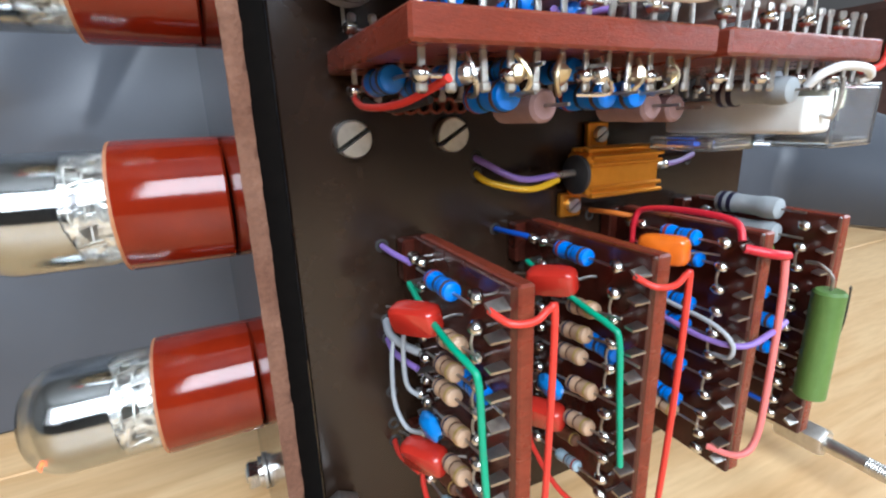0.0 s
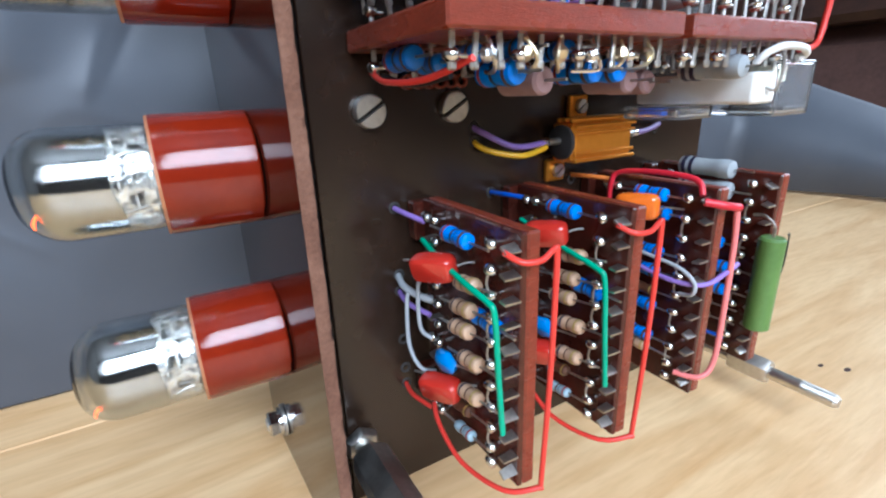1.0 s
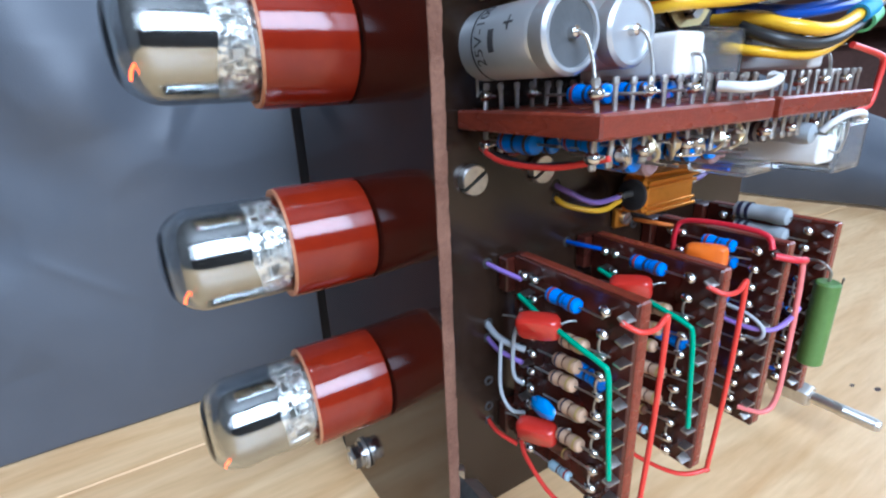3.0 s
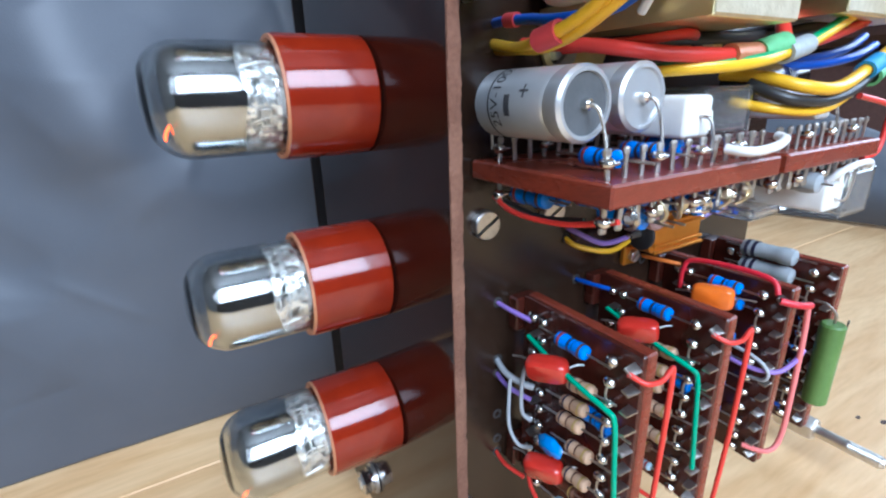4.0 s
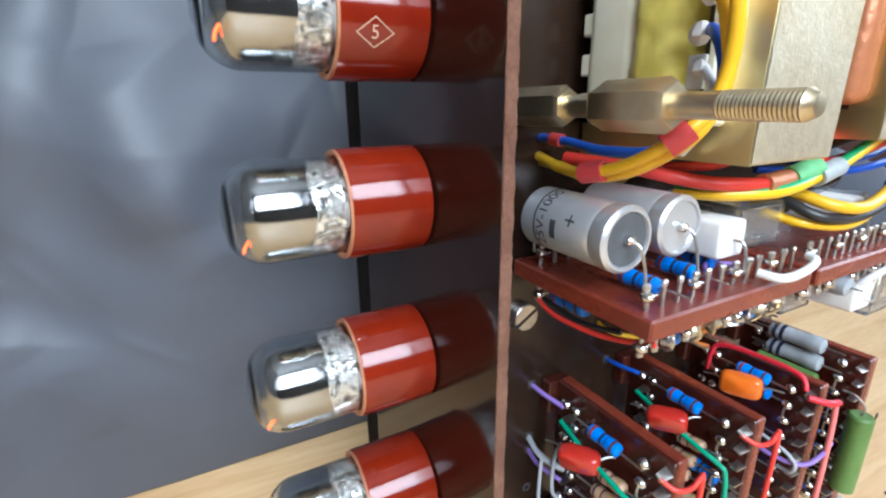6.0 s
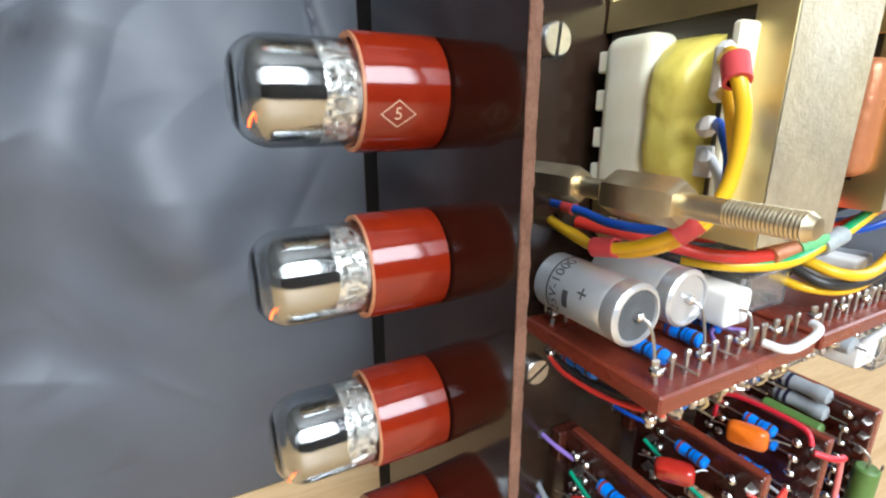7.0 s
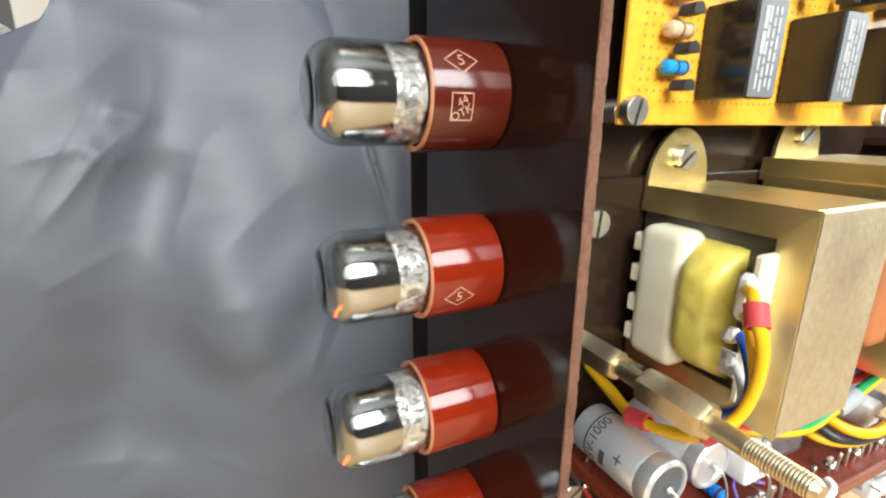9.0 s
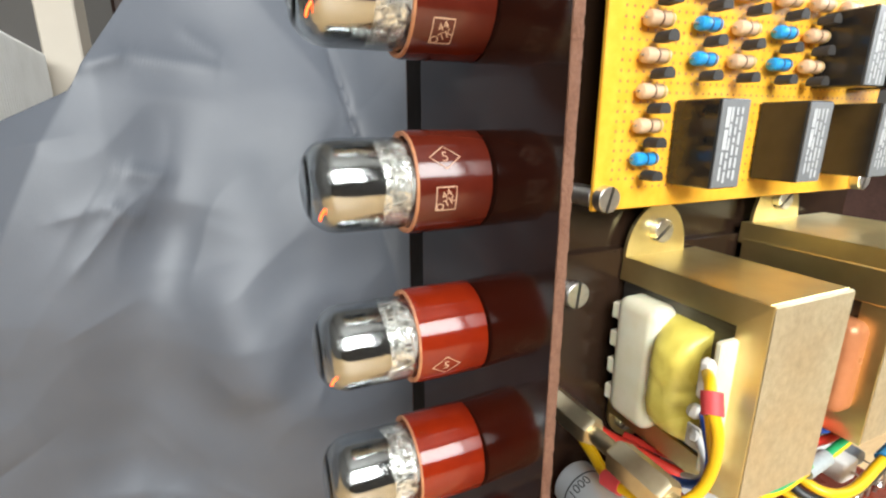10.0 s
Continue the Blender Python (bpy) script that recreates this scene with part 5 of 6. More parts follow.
def clear_relay(x0, x1, y0, y1, z0, z1, label):
    c = thing("relay", ((x0 + x1) / 2, (y0 + y1) / 2, z0), label, "relay", "clear-cased relays")
    w = 0.0009
    g = Geo().box(x0, x1, y1, y0, z0, z1, c=0.0005)
    inside = Geo().box(x0 + w, x1 - w, y1 + w, y0 - w, z0 + w, z1 - w, c=0.0004)
    g.add(inside.v, [tuple(reversed(q)) for q in inside.f])
    case = part("case", g, "clear_plastic", c, "transparent plastic case")
    case.visible_shadow = False
    rc = min(0.0031, (z1 - z0) * 0.35)
    part("coil", Geo().rod((x0 + 0.0042, y0 - 0.004, (z0 + z1) / 2), (x0 + 0.0042, y0 - 0.012, (z0 + z1) / 2), rc, 16), "wire_blue", c, "dark blue coil")
    if z1 - z0 < 0.006:
        return
    part("divider", Geo().box(x0 + 0.001, x1 - 0.001, y1 + 0.0125, y1 + 0.0133, z0 + 0.001, z1 - 0.0012, c=0.0002), "black_plastic", c)
    part("floor_plate", Geo().box(x0 + 0.0072, x1 - 0.0012, y1 + 0.0015, y0 - 0.0015, z0 + 0.0011, z0 + 0.0022, c=0.0002), "black_plastic", c)
    bz = z0 + 0.0010 if z0 > 0.137 else z1 - 0.0060
    part("base_block", Geo().box(x0 + 0.001, x0 + 0.0065, y1 + 0.002, y1 + 0.010, bz, bz + 0.0050, c=0.0004), "bobbin", c, "cream base block")
    for i in range(3):
        part("contact_spring", Geo().box(x0 + 0.002 + i * 0.0032, x0 + 0.0024 + i * 0.0032, y1 + 0.004, y0 - 0.003, z0 + 0.006, z0 + 0.0085, c=0.0001), "tin", c)


clear_relay(0.0580, 0.0785, -0.0080, -0.0360, 0.1425, 0.1542, "clear plastic cased relay with parts inside on a tag board")
clear_relay(0.1000, 0.1170, -0.0120, -0.0310, 0.1128, 0.1166, "flat clear plastic cased relay hung under a tag board")
clear_relay(0.1228, 0.1425, -0.0240, -0.0450, 0.1130, 0.1282, "clear plastic cased relay hung under a tag board")
resistor("grey", pose(0.1180, -0.0300, 0.1500, 0, 0, 0), 0.026)
resistor("grey", pose(0.1050, -0.0360, 0.1265, 0, 0, 0), 0.024)
resistor("mauve", pose(0.0435, -0.0310, 0.1245, 0, 0, 0), 0.026)
resistor("mauve", pose(0.0715, -0.0300, 0.1240, 0, 0, 0), 0.026)
resistor("mauve", pose(0.0850, -0.0250, 0.1235, 0, 0, 0), 0.026)
for xx, yy, zz in ((0.0205, -0.0180, 0.1300), (0.0345, -0.0340, 0.1262), (0.0560, -0.0340, 0.1262), (0.0625, -0.0350, 0.1262)):
    resistor("bigblue", pose(xx, yy, zz), 0.026)
for xx, yy, zz in ((0.0285, -0.0300, 0.1300), (0.0370, -0.0330, 0.1305), (0.0490, -0.0340, 0.1305), (0.0270, -0.0180, 0.1290)):
    resistor("blue", pose(xx, yy, zz), 0.025)
# gold-brown solder tails under the shelf
rs = random.Random(5)
for i in range(6):
    xx = 0.0250 + i * 0.0086
    tail = Geo().sweep([(xx, -0.0430, 0.1320), (xx + rs.uniform(-0.002, 0.002), -0.0445, 0.1285), (xx + rs.uniform(-0.003, 0.003), -0.0430, 0.1262), (xx + rs.uniform(-0.003, 0.003), -0.0400, 0.1262)], 0.00045, 6)
    tail.blob((xx, -0.0432, 0.1292), 0.0016, i)
    solo("solder_tail", tail, "brass_zinc" if i % 3 else "solder", "bent tinned lead with solder under a tag shelf", "wire", "solder tails")
for xx, yy in ((0.0250, -0.0345), (0.0400, -0.0330), (0.0520, -0.0300)):
    resistor("blue", pose(xx, yy, 0.1405), 0.026)
wire([(0.0520, -0.0455, 0.1410), (0.0545, -0.0500, 0.1405), (0.0640, -0.0500, 0.1408), (0.0700, -0.0490, 0.1420), (0.0715, -0.0465, 0.1425)], "wire_white", "thick white sleeved wire looped on a tag board", 0.0011)
wire([(0.0180, -0.0060, 0.1280), (0.0175, -0.0150, 0.1255), (0.0195, -0.0300, 0.1255), (0.0220, -0.0430, 0.1285)], "wire_red", "red wire slung under a tag shelf", 0.0007)
wire([(0.0200, -0.0080, 0.1270), (0.0215, -0.0200, 0.1248), (0.0240, -0.0320, 0.1260)], "wire_black", "black wire slung under a tag shelf", 0.0007)
wire([(0.1250, -0.0420, 0.1500), (0.1400, -0.0435, 0.1475), (0.1445, -0.0440, 0.1455), (0.1445, -0.0440, 0.1400), (0.1420, -0.0440, 0.1325), (0.1350, -0.0430, 0.1310)], "wire_red", "red wire looped round the end of a tag shelf", 0.0009)
wire([(0.1090, -0.0450, 0.1270), (0.1100, -0.0470, 0.1295), (0.1160, -0.0480, 0.1312), (0.1270, -0.0475, 0.1310), (0.1315, -0.0465, 0.1295), (0.1300, -0.0450, 0.1285)], "wire_white", "white sleeved wire under a tag shelf", 0.0010)
wire([(0.0430, -0.0400, 0.1395), (0.0500, -0.0340, 0.1400), (0.0560, -0.0390, 0.1405)], "wire_purple", "purple wire between pins on a tag board", 0.0006)

# ---- transformers ----


def transformer(x0, x1, y1, z0, z1, tab_x, label, copper):
    """A clamped transformer: folded yellow-zinc bracket, steel core, bobbin and taped winding on the open side."""
    tr = thing("transformer", ((x0 + x1) / 2, -0.02, z0), label, "transformer", "bracketed transformers")
    t = 0.0012
    yb = -0.0006
    br = part("bracket", Geo().box(x0, x1, y1, y1 + t, z0, z1, c=0.0005), "zinc_worn", tr, "folded yellow-zinc steel bracket front")
    part("top_plate", Geo().box(x0, x1, y1 + t, yb, z1 - t, z1, c=0.0004), "zinc_yellow", tr, "yellow-zinc steel top plate")
    part("bottom_plate", Geo().box(x0, x1, y1 + t, yb, z0, z0 + t, c=0.0004), "zinc_yellow", tr, "yellow-zinc steel bottom plate")
    # folded lips that grip the core
    d = 0.0075
    for zz, s in ((z1, -1), (z0, 1)):
        lip = Geo().add([(x0, y1, zz), (x0, yb, zz), (x0 - 0.0004, yb, zz + s * d), (x0 - 0.0004, y1 + d, zz + s * d),
                 (x0 + 0.0009, y1, zz), (x0 + 0.0009, yb, zz), (x0 + 0.0005, yb, zz + s * d), (x0 + 0.0005, y1 + d, zz + s * d)],
                [(0, 1, 2, 3), (7, 6, 5, 4), (0, 3, 7, 4), (1, 5, 6, 2), (2, 6, 7, 3), (0, 4, 5, 1)] if s < 0 else [(3, 2, 1, 0), (4, 5, 6, 7), (4, 7, 3, 0), (2, 6, 5, 1), (3, 7, 6, 2), (1, 5, 4, 0)])
        part("lip", lip, "zinc_yellow", br)
    lip = Geo().add([(x0, y1, z1), (x0 - 0.0004, y1 + d, z1 - d), (x0 - 0.0004, y1 + d, z0 + d), (x0, y1, z0), (x0 + 0.0009, y1, z1), (x0 + 0.0005, y1 + d, z1 - d), (x0 + 0.0005, y1 + d, z0 + d), (x0 + 0.0009, y1, z0)],
            [(0, 1, 2, 3), (7, 6, 5, 4), (0, 4, 5, 1), (1, 5, 6, 2), (2, 6, 7, 3), (3, 7, 4, 0)])
    part("lip", lip, "zinc_yellow", br)
    for tz, sgn in ((z1, 1), (z0, -1)):
        n = 20
        V = [(tab_x + 0.0125 * math.cos(math.pi * k / n), yb - 0.0013, tz + sgn * (0.0165 if sgn > 0 else 0.0120) * math.sin(math.pi * k / n)) for k in range(n + 1)]
        V2 = [(a, yb - 0.0001, c) for a, b, c in V]
        m = n + 1
        F = [tuple(range(m)) if sgn > 0 else tuple(reversed(range(m))), tuple(reversed(range(m, 2 * m))) if sgn > 0 else tuple(range(m, 2 * m))]
        F += [(k, k + m, k + 1 + m, k + 1) for k in range(n)]
        part("tab", Geo().add(V + V2, F), "zinc_yellow", br, "rounded fixing tab")
    # core
    core = Geo()
    core.box(x0 + 0.0012, x1 - 0.0012, y1 + t + 0.0001, yb - 0.0002, z0 + t + 0.0001, z1 - t - 0.0001, c=0.0004)
    part("core", core, "core_steel", tr, "dull laminated steel core")
    # bobbin bulging out of the open side
    bx = x0 - 0.0075
    zc0, zc1 = z0 + 0.0078, z1 - 0.0108
    if copper:
        part("winding", Geo().rbox(bx + 0.0006, x0 + 0.004, y1 + 0.0040, -0.0240, zc0 + 0.0008, zc1 - 0.0108, 0.0035, 4), "tape_copper", tr, "copper foil over the winding")
        part("side_plate", Geo().box(x0 - 0.0012, x0 - 0.0004, y1 + 0.001, yb - 0.002, z1 - 0.0160, z1 - 0.0055, c=0.0003), "zinc_yellow", tr)
        return tr
    bob = part("bobbin", Geo().rbox(bx + 0.0005, x0 + 0.004, -0.0220, -0.0062, zc0 - 0.001, zc1 + 0.001, 0.0035, 5).box(bx + 0.0016, x0 + 0.004, y1 + 0.0062, y1 + 0.0085, zc0, zc1, c=0.0006), "bobbin", tr, "milky white plastic bobbin")
    # taped winding with a rounded swell
    V, F = [], []
    n, k = 24, 10
    for i in range(n + 1):
        t = -1 + 2 * i / n
        zz = (zc0 + zc1) / 2 + t * (zc1 - zc0 - 0.0010) / 2
        for j in range(k + 1):
            u = -1 + 2 * j / k
            sw = (1 - abs(t) ** 5) * (1 - abs(u) ** 4 * 0.5)
            V.append((x0 + 0.002 - 0.0106 * sw + 0.0006 * noise.noise(Vector((i * 0.5, j * 0.7, 3.3))), -0.0268 + u * 0.0068, zz))
    for i in range(n):
        for j in range(k):
            a = i * (k + 1) + j
            F.append((a, a + 1, a + k + 2, a + k + 1))
    edge = [j for j in range(k + 1)] + [i * (k + 1) + k for i in range(1, n + 1)] + [n * (k + 1) + j for j in range(k - 1, -1, -1)] + [i * (k + 1) for i in range(n - 1, 0, -1)]
    m = len(V)
    V += [(x0 + 0.004, V[e][1], V[e][2]) for e in edge]
    for q in range(len(edge)):
        q2 = (q + 1) % len(edge)
        F.append((edge[q2], edge[q], m + q, m + q2))
    part("winding", Geo().add(V, F), "tape_yellow", tr, "crinkled yellow tape round the winding", angle=50)
    for i in range(4):
        z = zc0 + (zc1 - zc0) * (i + 0.5) / 4
        part("notch_block", Geo().box(bx + 0.0012, bx + 0.0060, -0.0080, -0.0046, z - 0.0026, z + 0.0026, c=0.0004), "bobbin", bob)
    return tr


transformer(0.0368, 0.0688, -0.0475, 0.1670, 0.2232, 0.0490, "transformer in a yellow-zinc bracket with a taped winding", False)
transformer(0.0905, 0.1380, -0.0475, 0.1700, 0.2300, 0.1070, "wider transformer in a yellow-zinc bracket with copper winding", True)
for sx, sz in ((0.0490, 0.2310), (0.1070, 0.2375), (0.0430, 0.1640), (0.1070, 0.1650)):
    slot_screw((sx, -0.0020, sz), (0, -1, 0), 0.0038, 0.0026, turn=40, label="slotted steel screw through a transformer tab")

# paper tag and wires at the first winding
tg = Geo().box(0.0288, 0.0295, -0.0405, -0.0365, 0.182, 0.1885, c=0.0002).blob((0.0290, -0.0380, 0.1925), 0.0022, 4).blob((0.0288, -0.0392, 0.1860), 0.0018, 9).box(0.0270, 0.0300, -0.0420, -0.0380, 0.197, 0.2085, c=0.0012)
solo("paper_tag", tg, "paper_white", "crumpled white insulating paper beside the winding", "paper")
wire([(0.0295, -0.0390, 0.2045), (0.0240, -0.0440, 0.2055), (0.0206, -0.0477, 0.2025), (0.0215, -0.0497, 0.1955), (0.0229, -0.0490, 0.1860), (0.0215, -0.0475, 0.1780), (0.0170, -0.0440, 0.1725), (0.0165, -0.0350, 0.1675), (0.0165, -0.0240, 0.1645), (0.0200, -0.0120, 0.1640), (0.0220, 0.0005, 0.1660)],
     "wire_yellow", "thick yellow wire looping from a transformer winding", 0.00135, n=12)
wire([(0.0295, -0.0400, 0.1985), (0.0250, -0.0440, 0.1985), (0.0235, -0.0470, 0.1930), (0.0245, -0.0480, 0.1840), (0.0225, -0.0460, 0.1750), (0.0185, -0.0415, 0.1695), (0.0180, -0.0320, 0.1650), (0.0190, -0.0210, 0.1632), (0.0222, -0.0090, 0.1640), (0.0230, 0.0005, 0.1645)],
     "wire_yellow", "thick yellow wire looping from a transformer winding", 0.0013, n=12)
wire([(0.0295, -0.0400, 0.1930), (0.0262, -0.0440, 0.1910), (0.0255, -0.0465, 0.1850), (0.0262, -0.0450, 0.1770), (0.0270, -0.0350, 0.1700), (0.0230, -0.0220, 0.1690), (0.0225, -0.0120, 0.1702), (0.0222, -0.0040, 0.1708), (0.0222, 0.0005, 0.1708)],
     "wire_blue", "blue wire running from a transformer to the panel", 0.0012, n=10)
wire([(0.0290, -0.0400, 0.1860), (0.0270, -0.0440, 0.1820), (0.0285, -0.0430, 0.1760), (0.0330, -0.0350, 0.1690)], "wire_white", "white wire leaving a transformer winding", 0.0010)


def sleeve(a, b, r, mat, label):
    g = Geo().lathe([(0, r * 0.7), (0, r), ((Vector(b) - Vector(a)).length, r), ((Vector(b) - Vector(a)).length, r * 0.7)], a, Vector(b) - Vector(a), 16)
    solo("marker_sleeve", g, mat, label, "cable marker", "coloured wire markers")


sleeve((0.0222, -0.0462, 0.2044), (0.0203, -0.0485, 0.2002), 0.0024, "sleeve_red", "red marker sleeve on a yellow wire")
sleeve((0.0192, -0.0458, 0.1750), (0.0166, -0.0432, 0.1716), 0.0026, "sleeve_red", "red marker sleeve on a yellow wire")
sleeve((0.0168, -0.0290, 0.1656), (0.0163, -0.0230, 0.1643), 0.0024, "sleeve_red", "red marker sleeve on a yellow wire")
sleeve((0.0224, -0.0085, 0.1705), (0.0222, -0.0048, 0.1708), 0.0017, "sleeve_red", "red marker sleeve on a blue wire")

# harness under the transformers
HARNESS = (
    ("wire_red", 0.0017, ((0.028, -0.004, 0.1655), (0.034, -0.020, 0.1642), (0.044, -0.034, 0.1614), (0.058, -0.040, 0.1607), (0.069, -0.040, 0.1612), (0.078, -0.041, 0.1630), (0.086, -0.036, 0.1690), (0.098, -0.030, 0.1740))),
    ("wire_red", 0.0012, ((0.036, -0.010, 0.1640), (0.042, -0.026, 0.1645), (0.050, -0.034, 0.1655), (0.066, -0.026, 0.1662))),
    ("wire_red", 0.0014, ((0.080, -0.034, 0.1615), (0.100, -0.038, 0.1645), (0.122, -0.040, 0.1700), (0.142, -0.036, 0.1760))),
    ("wire_earth", 0.0016, ((0.045, -0.026, 0.1580), (0.050, -0.036, 0.1583), (0.062, -0.042, 0.1590), (0.077, -0.042, 0.1612), (0.087, -0.042, 0.1632), (0.110, -0.042, 0.1715), (0.134, -0.040, 0.1800))),
    ("wire_yellow", 0.0016, ((0.0800, -0.026, 0.1570), (0.0808, -0.036, 0.1560), (0.084, -0.0445, 0.1535), (0.094, -0.0475, 0.1528), (0.112, -0.046, 0.1565), (0.140, -0.044, 0.1660))),
    ("wire_black", 0.0015, ((0.0790, -0.034, 0.1545), (0.0815, -0.0430, 0.1505), (0.096, -0.0465, 0.1500), (0.114, -0.046, 0.1545), (0.142, -0.042, 0.1640))),
    ("wire_yellow", 0.0013, ((0.0790, -0.030, 0.1500), (0.0805, -0.0400, 0.1482), (0.095, -0.0450, 0.1475), (0.116, -0.044, 0.1530), (0.144, -0.040, 0.1620))),
    ("wire_black", 0.0016, ((0.040, -0.014, 0.1650), (0.063, -0.028, 0.1655), (0.090, -0.032, 0.1665), (0.113, -0.034, 0.1700), (0.144, -0.030, 0.1760))),
    ("wire_black", 0.0016, ((0.074, -0.020, 0.1660), (0.096, -0.034, 0.1705), (0.118, -0.044, 0.1760), (0.146, -0.046, 0.1860))),
    ("wire_blue", 0.0013, ((0.090, -0.020, 0.1600), (0.112, -0.032, 0.1590), (0.130, -0.036, 0.1610), (0.150, -0.034, 0.1650))),
    ("wire_blue", 0.0013, ((0.094, -0.016, 0.1630), (0.116, -0.028, 0.1610), (0.134, -0.032, 0.1635), (0.152, -0.030, 0.1680))),
)
for mat, r, pts in HARNESS:
    wire(pts, mat, (mat.split("_")[1] if mat != "wire_earth" else "yellow and green striped") + " insulated wire in the harness under the transformers", r, "harness wires", 10)
sleeve((0.0575, -0.0400, 0.1607), (0.0680, -0.0400, 0.1612), 0.0025, "tape_copper", "brown marker sleeve on a red wire")
sleeve((0.0684, -0.0400, 0.1612), (0.0782, -0.0408, 0.1633), 0.0029, "sleeve_green", "green marker sleeve on a red wire")
sleeve((0.0770, -0.0420, 0.1611), (0.0870, -0.0420, 0.1633), 0.0025, "sleeve_grey", "grey marker sleeve on harness wires")
sleeve((0.1130, -0.0460, 0.1568), (0.1210, -0.0456, 0.1592), 0.0026, "sleeve_blue", "blue marker sleeve on a yellow wire")
sleeve((0.1180, -0.0458, 0.1552), (0.1250, -0.0450, 0.1577), 0.0027, "sleeve_green", "green marker sleeve on a black wire")
CA, CB0, CR = Vector((0.0820, -0.030, 0.1535)), Vector((0.1240, -0.023, 0.1560)), 0.0056
bc = thing("electrolytic_capacitor", CA, "black sleeved electrolytic capacitor with white print behind wires", "capacitor")
part("body", Geo().rod(CA, CB0, CR, 28, bevel=0.0010), "black_plastic", bc)
cax = (CB0 - CA).normalized()
part("end_disc", Geo().rod(CB0, CB0 + cax * 0.0004, CR * 0.62, 20), "tape_copper", bc, "brown sealing disc")
v, f = lettering("100", 0.0046)
cs = Vector((0, 0, 1)).cross(cax).normalized()
g = Geo().add([tuple(CA + cax * (0.026 - a) + (cs * -math.cos(radians(25) - b / CR) + Vector((0, 0, 1)) * math.sin(radians(25) - b / CR)) * (CR + 0.0001)) for a, b, q in v], f)
part("printing", g, "print_white", bc, "white printed digits")

# ---- yellow perforated circuit board ----
pcb = thing("circuit_board", (0.076, -0.0085, 0.2405), "bright yellow perforated circuit board on spacers before the panel", "circuit board")
part("board", Geo().box(0.0150, 0.1385, -0.0096, -0.0080, 0.2405, 0.352, c=0.0003), "perfboard", pcb)
holes = Geo()
for i in range(47):
    for j in range(42):
        xx, zz = 0.0205 + i * 0.00254, 0.2465 + j * 0.00254
        if (i > 2 and xx < 0.136) or j > 0:
            n = 6
            holes.add([(xx + 0.00042 * math.cos(6.2831853 * k / n), -0.00968, zz + 0.00042 * math.sin(6.2831853 * k / n)) for k in range(n)], [tuple(range(n))])
part("pad_hole", holes, "tape_copper", pcb, "rows of small copper-edged holes")["kind"] = "stuff"
for sx, sz in ((0.0180, 0.2440), (0.1355, 0.2440)):
    slot_screw((sx, -0.0098, sz), (0, -1, 0), 0.0036, 0.0030, turn=75, label="slotted steel screw holding the yellow circuit board")
    solo("board_spacer", Geo().rod((sx, 0.0026, sz), (sx, -0.0079, sz), 0.0030, 18, bevel=0.0003), "steel", "round metal spacer behind the circuit board", "spacer", "board spacers")


def transistor(m):
    def build():
        ob = thing("transistor", (0, 0, 0), "small black plastic transistor on the yellow board", "transistor", "black transistors")
        n = 12
        prof = []
        for k in range(n + 1):
            t = math.pi * (-0.14 + 1.28 * k / n)
            prof.append((0.0019 * math.cos(t), 0.0019 * math.sin(t)))
        V = [(a, 0.0, b) for a, b in prof] + [(a, -0.0046, b) for a, b in prof]
        k = n + 1
        F = [tuple(range(k)), tuple(reversed(range(k, 2 * k)))] + [(i, k + i, k + (i + 1) % k, (i + 1) % k) for i in range(k)]
        part("body", Geo().add([(a, b - 0.0012, c) for a, b, c in V], F), "rubber_black", ob, local=True)
        for s in (-1, 0, 1):
            part("lead", Geo().rod((s * 0.0012, 0, 0), (s * 0.0012, -0.0016, 0), 0.00022, 5), "tin", ob, local=True)
        return ob
    return from_template(("to92",), build, m)


def board_resistor(kind, x, z):
    m = pose(x, -0.0122, z, 0, 0, 90)
    ob = resistor("board_blue" if kind == "blue" else "board_tan", m, 0.0104)
    return ob


for ci, (cx, kinds) in enumerate(((0.0290, ("blue", "beige", "beige", "beige", "beige", "beige", "beige")), (0.0465, (None, None, None, "blue", "blue", "beige", "blue")), (0.0615, (None, None, None, "beige", "beige", "beige", "blue")),
                                  (0.0780, (None, None, None, "blue", "blue", "beige", "beige")), (0.0930, (None, None, None, "beige", "beige", "beige", "beige")), (0.1080, (None, None, None, None, None, "beige", "blue")))):
    for ri, kind in enumerate(kinds):
        if kind:
            z = 0.2545 + ri * 0.0087
            board_resistor(kind, cx, z)
            transistor(pose(cx + 0.001, -0.0108, z - 0.0048, 0, 0, 0))


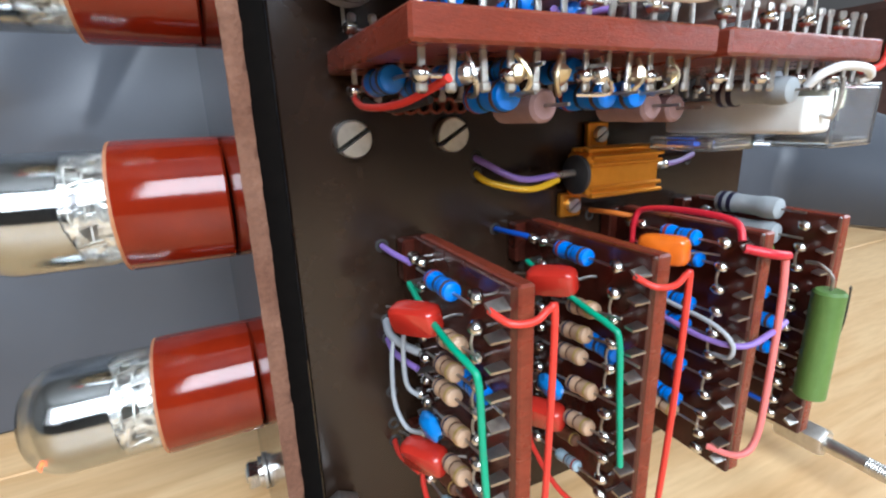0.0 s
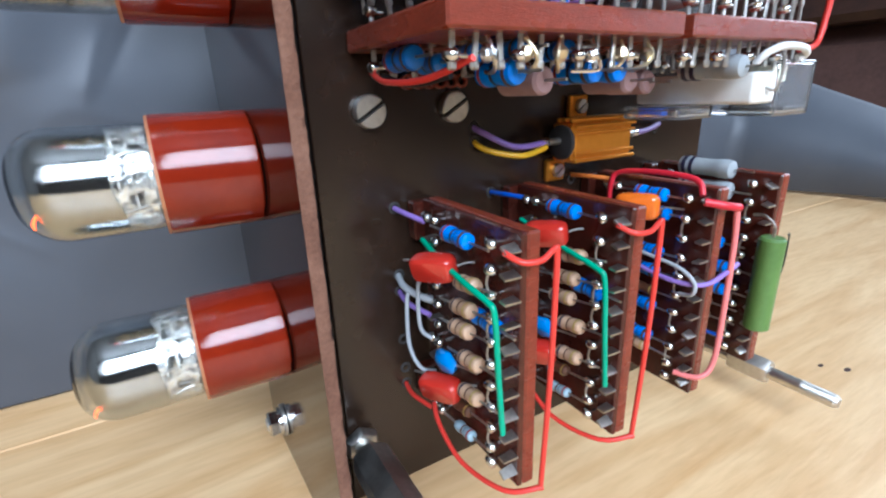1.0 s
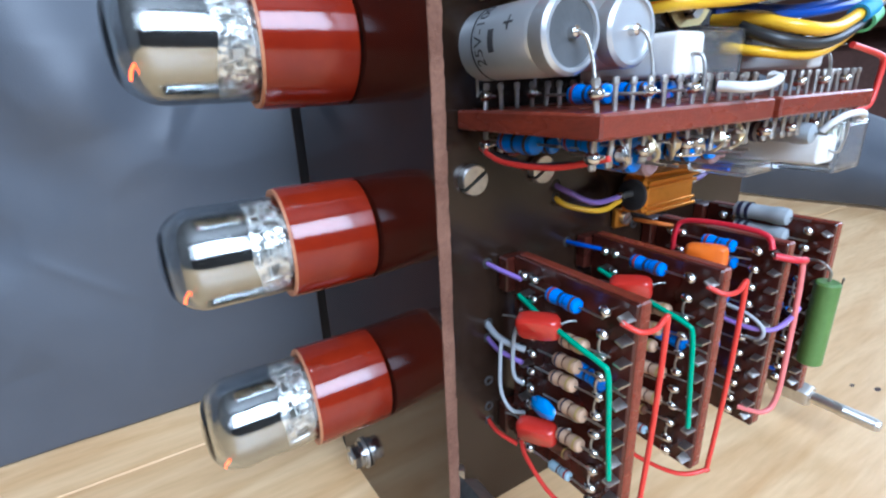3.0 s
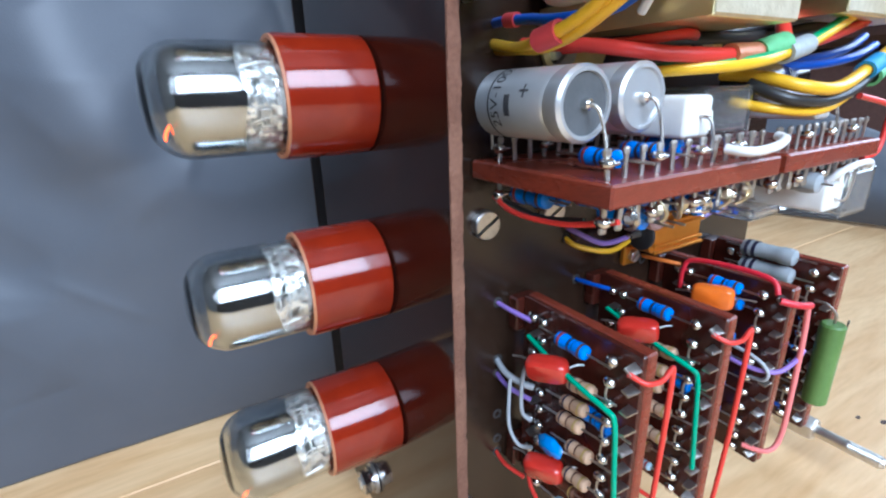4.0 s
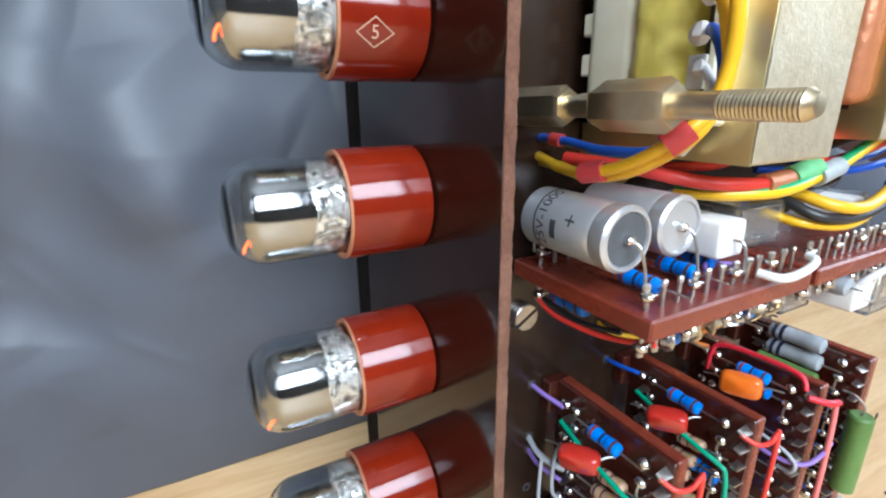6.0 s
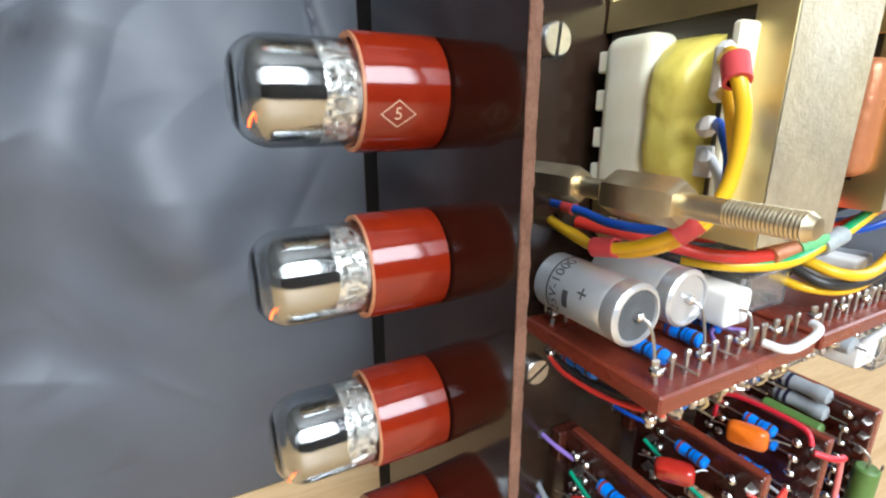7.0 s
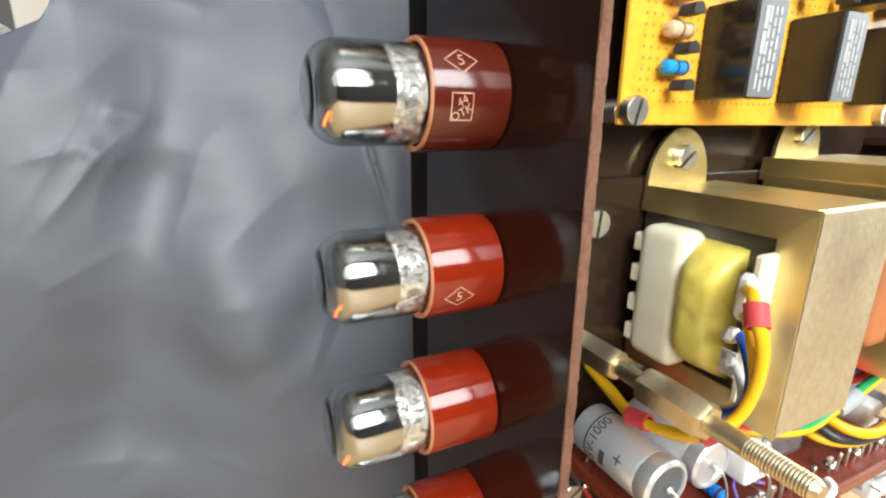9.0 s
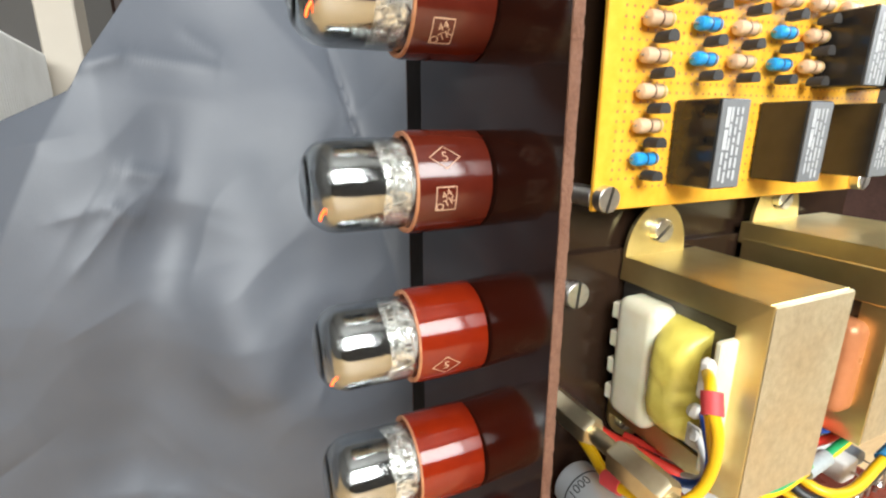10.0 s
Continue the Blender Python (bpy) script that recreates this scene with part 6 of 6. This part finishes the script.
def black_relay(x, z0, z1):
    ob = thing("relay", (x + 0.006, -0.016, z0), "glossy black relay with grey printed label on the circuit board", "relay", "black board relays")
    part("case", Geo().box(x, x + 0.0108, -0.0238, -0.0100, z0, z1, c=0.0004), "black_plastic", ob)
    part("label_plate", Geo().box(x + 0.0003, x + 0.0105, -0.0242, -0.0238, z0 + 0.0003, z1 - 0.0003, c=0.0001), "relay_label", ob, "grey face with fine white print")
    bars = Geo()
    rnd = random.Random(int(x * 1e4))
    for c in range(4):
        z = z1 - 0.0022
        while z > z0 + 0.003:
            h = rnd.uniform(0.0012, 0.0040)
            if c == 0 and z > z1 - 0.008:
                h = 0.0050
            bars.add([(x + 0.0020 + c * 0.0018, -0.02431, z - h), (x + 0.0028 + c * 0.0018 + (0.0007 if c == 0 and h == 0.005 else 0), -0.02431, z - h), (x + 0.0028 + c * 0.0018 + (0.0007 if c == 0 and h == 0.005 else 0), -0.02431, z), (x + 0.0020 + c * 0.0018, -0.02431, z)], [(0, 1, 2, 3)])
            z -= h + 0.0006
    part("label_print", bars, "print_white", ob, "fine white print")
    return ob


for x in (0.0405, 0.0760, 0.1120):
    black_relay(x, 0.2470, 0.2700)
for x in (0.0985, 0.1180):
    black_relay(x, 0.2745, 0.2965)

# ---- beyond the chassis ----
sofa = thing("armchair", (1.05, 0.3, FLOOR), "brown grained leather armchair with dark wooden rail beyond the table", "armchair")
part("back", Geo().box(0.98, 1.25, -0.55, 1.20, -0.40, 0.205, c=0.03), "leather", sofa)
part("seat", Geo().box(1.25, 1.75, -0.55, 1.20, FLOOR, -0.30, c=0.06), "leather", sofa)
part("foot", Geo().box(1.00, 1.25, -0.55, 1.20, FLOOR, -0.40, c=0.02), "dark_wood", sofa)
part("top_rail", Geo().box(0.93, 1.27, -0.58, 1.23, 0.206, 0.275, c=0.012), "dark_wood", sofa, "dark stained wooden rail")

rad = thing("radiator", (-0.42, 1.1, FLOOR), "white ribbed radiator panel beyond the table's edge", "radiator")
rm = Matrix.Translation((-0.380, 0.62, 0)) @ Matrix.Rotation(radians(6.5), 4, "Z")
part("panel", Geo().box(-0.03, -0.004, 0, 0.60, FLOOR + 0.1, 0.412, c=0.004, m=rm), "radiator_paint", rad)
for i in range(40):
    part("rib", Geo().box(-0.004, 0.006, 0.003 + i * 0.015, 0.010 + i * 0.015, FLOOR + 0.12, 0.408, c=0.0015, m=rm), "radiator_paint", rad)
part("foot", Geo().box(-0.03, -0.004, 0.05, 0.55, FLOOR, FLOOR + 0.1, c=0.004, m=rm), "radiator_paint", rad)
solo("door_post", Geo().box(-0.460, -0.385, 1.26, 1.36, FLOOR, 2.05, c=0.004), "beige_paint", "beige painted wooden door post", "door post", kind="structure")
solo("cupboard", Geo().box(-0.375, 0.30, 1.60, 2.0, FLOOR, 1.2, c=0.01), "dark_wood", "dark brown wooden cupboard by the far wall", "cupboard")
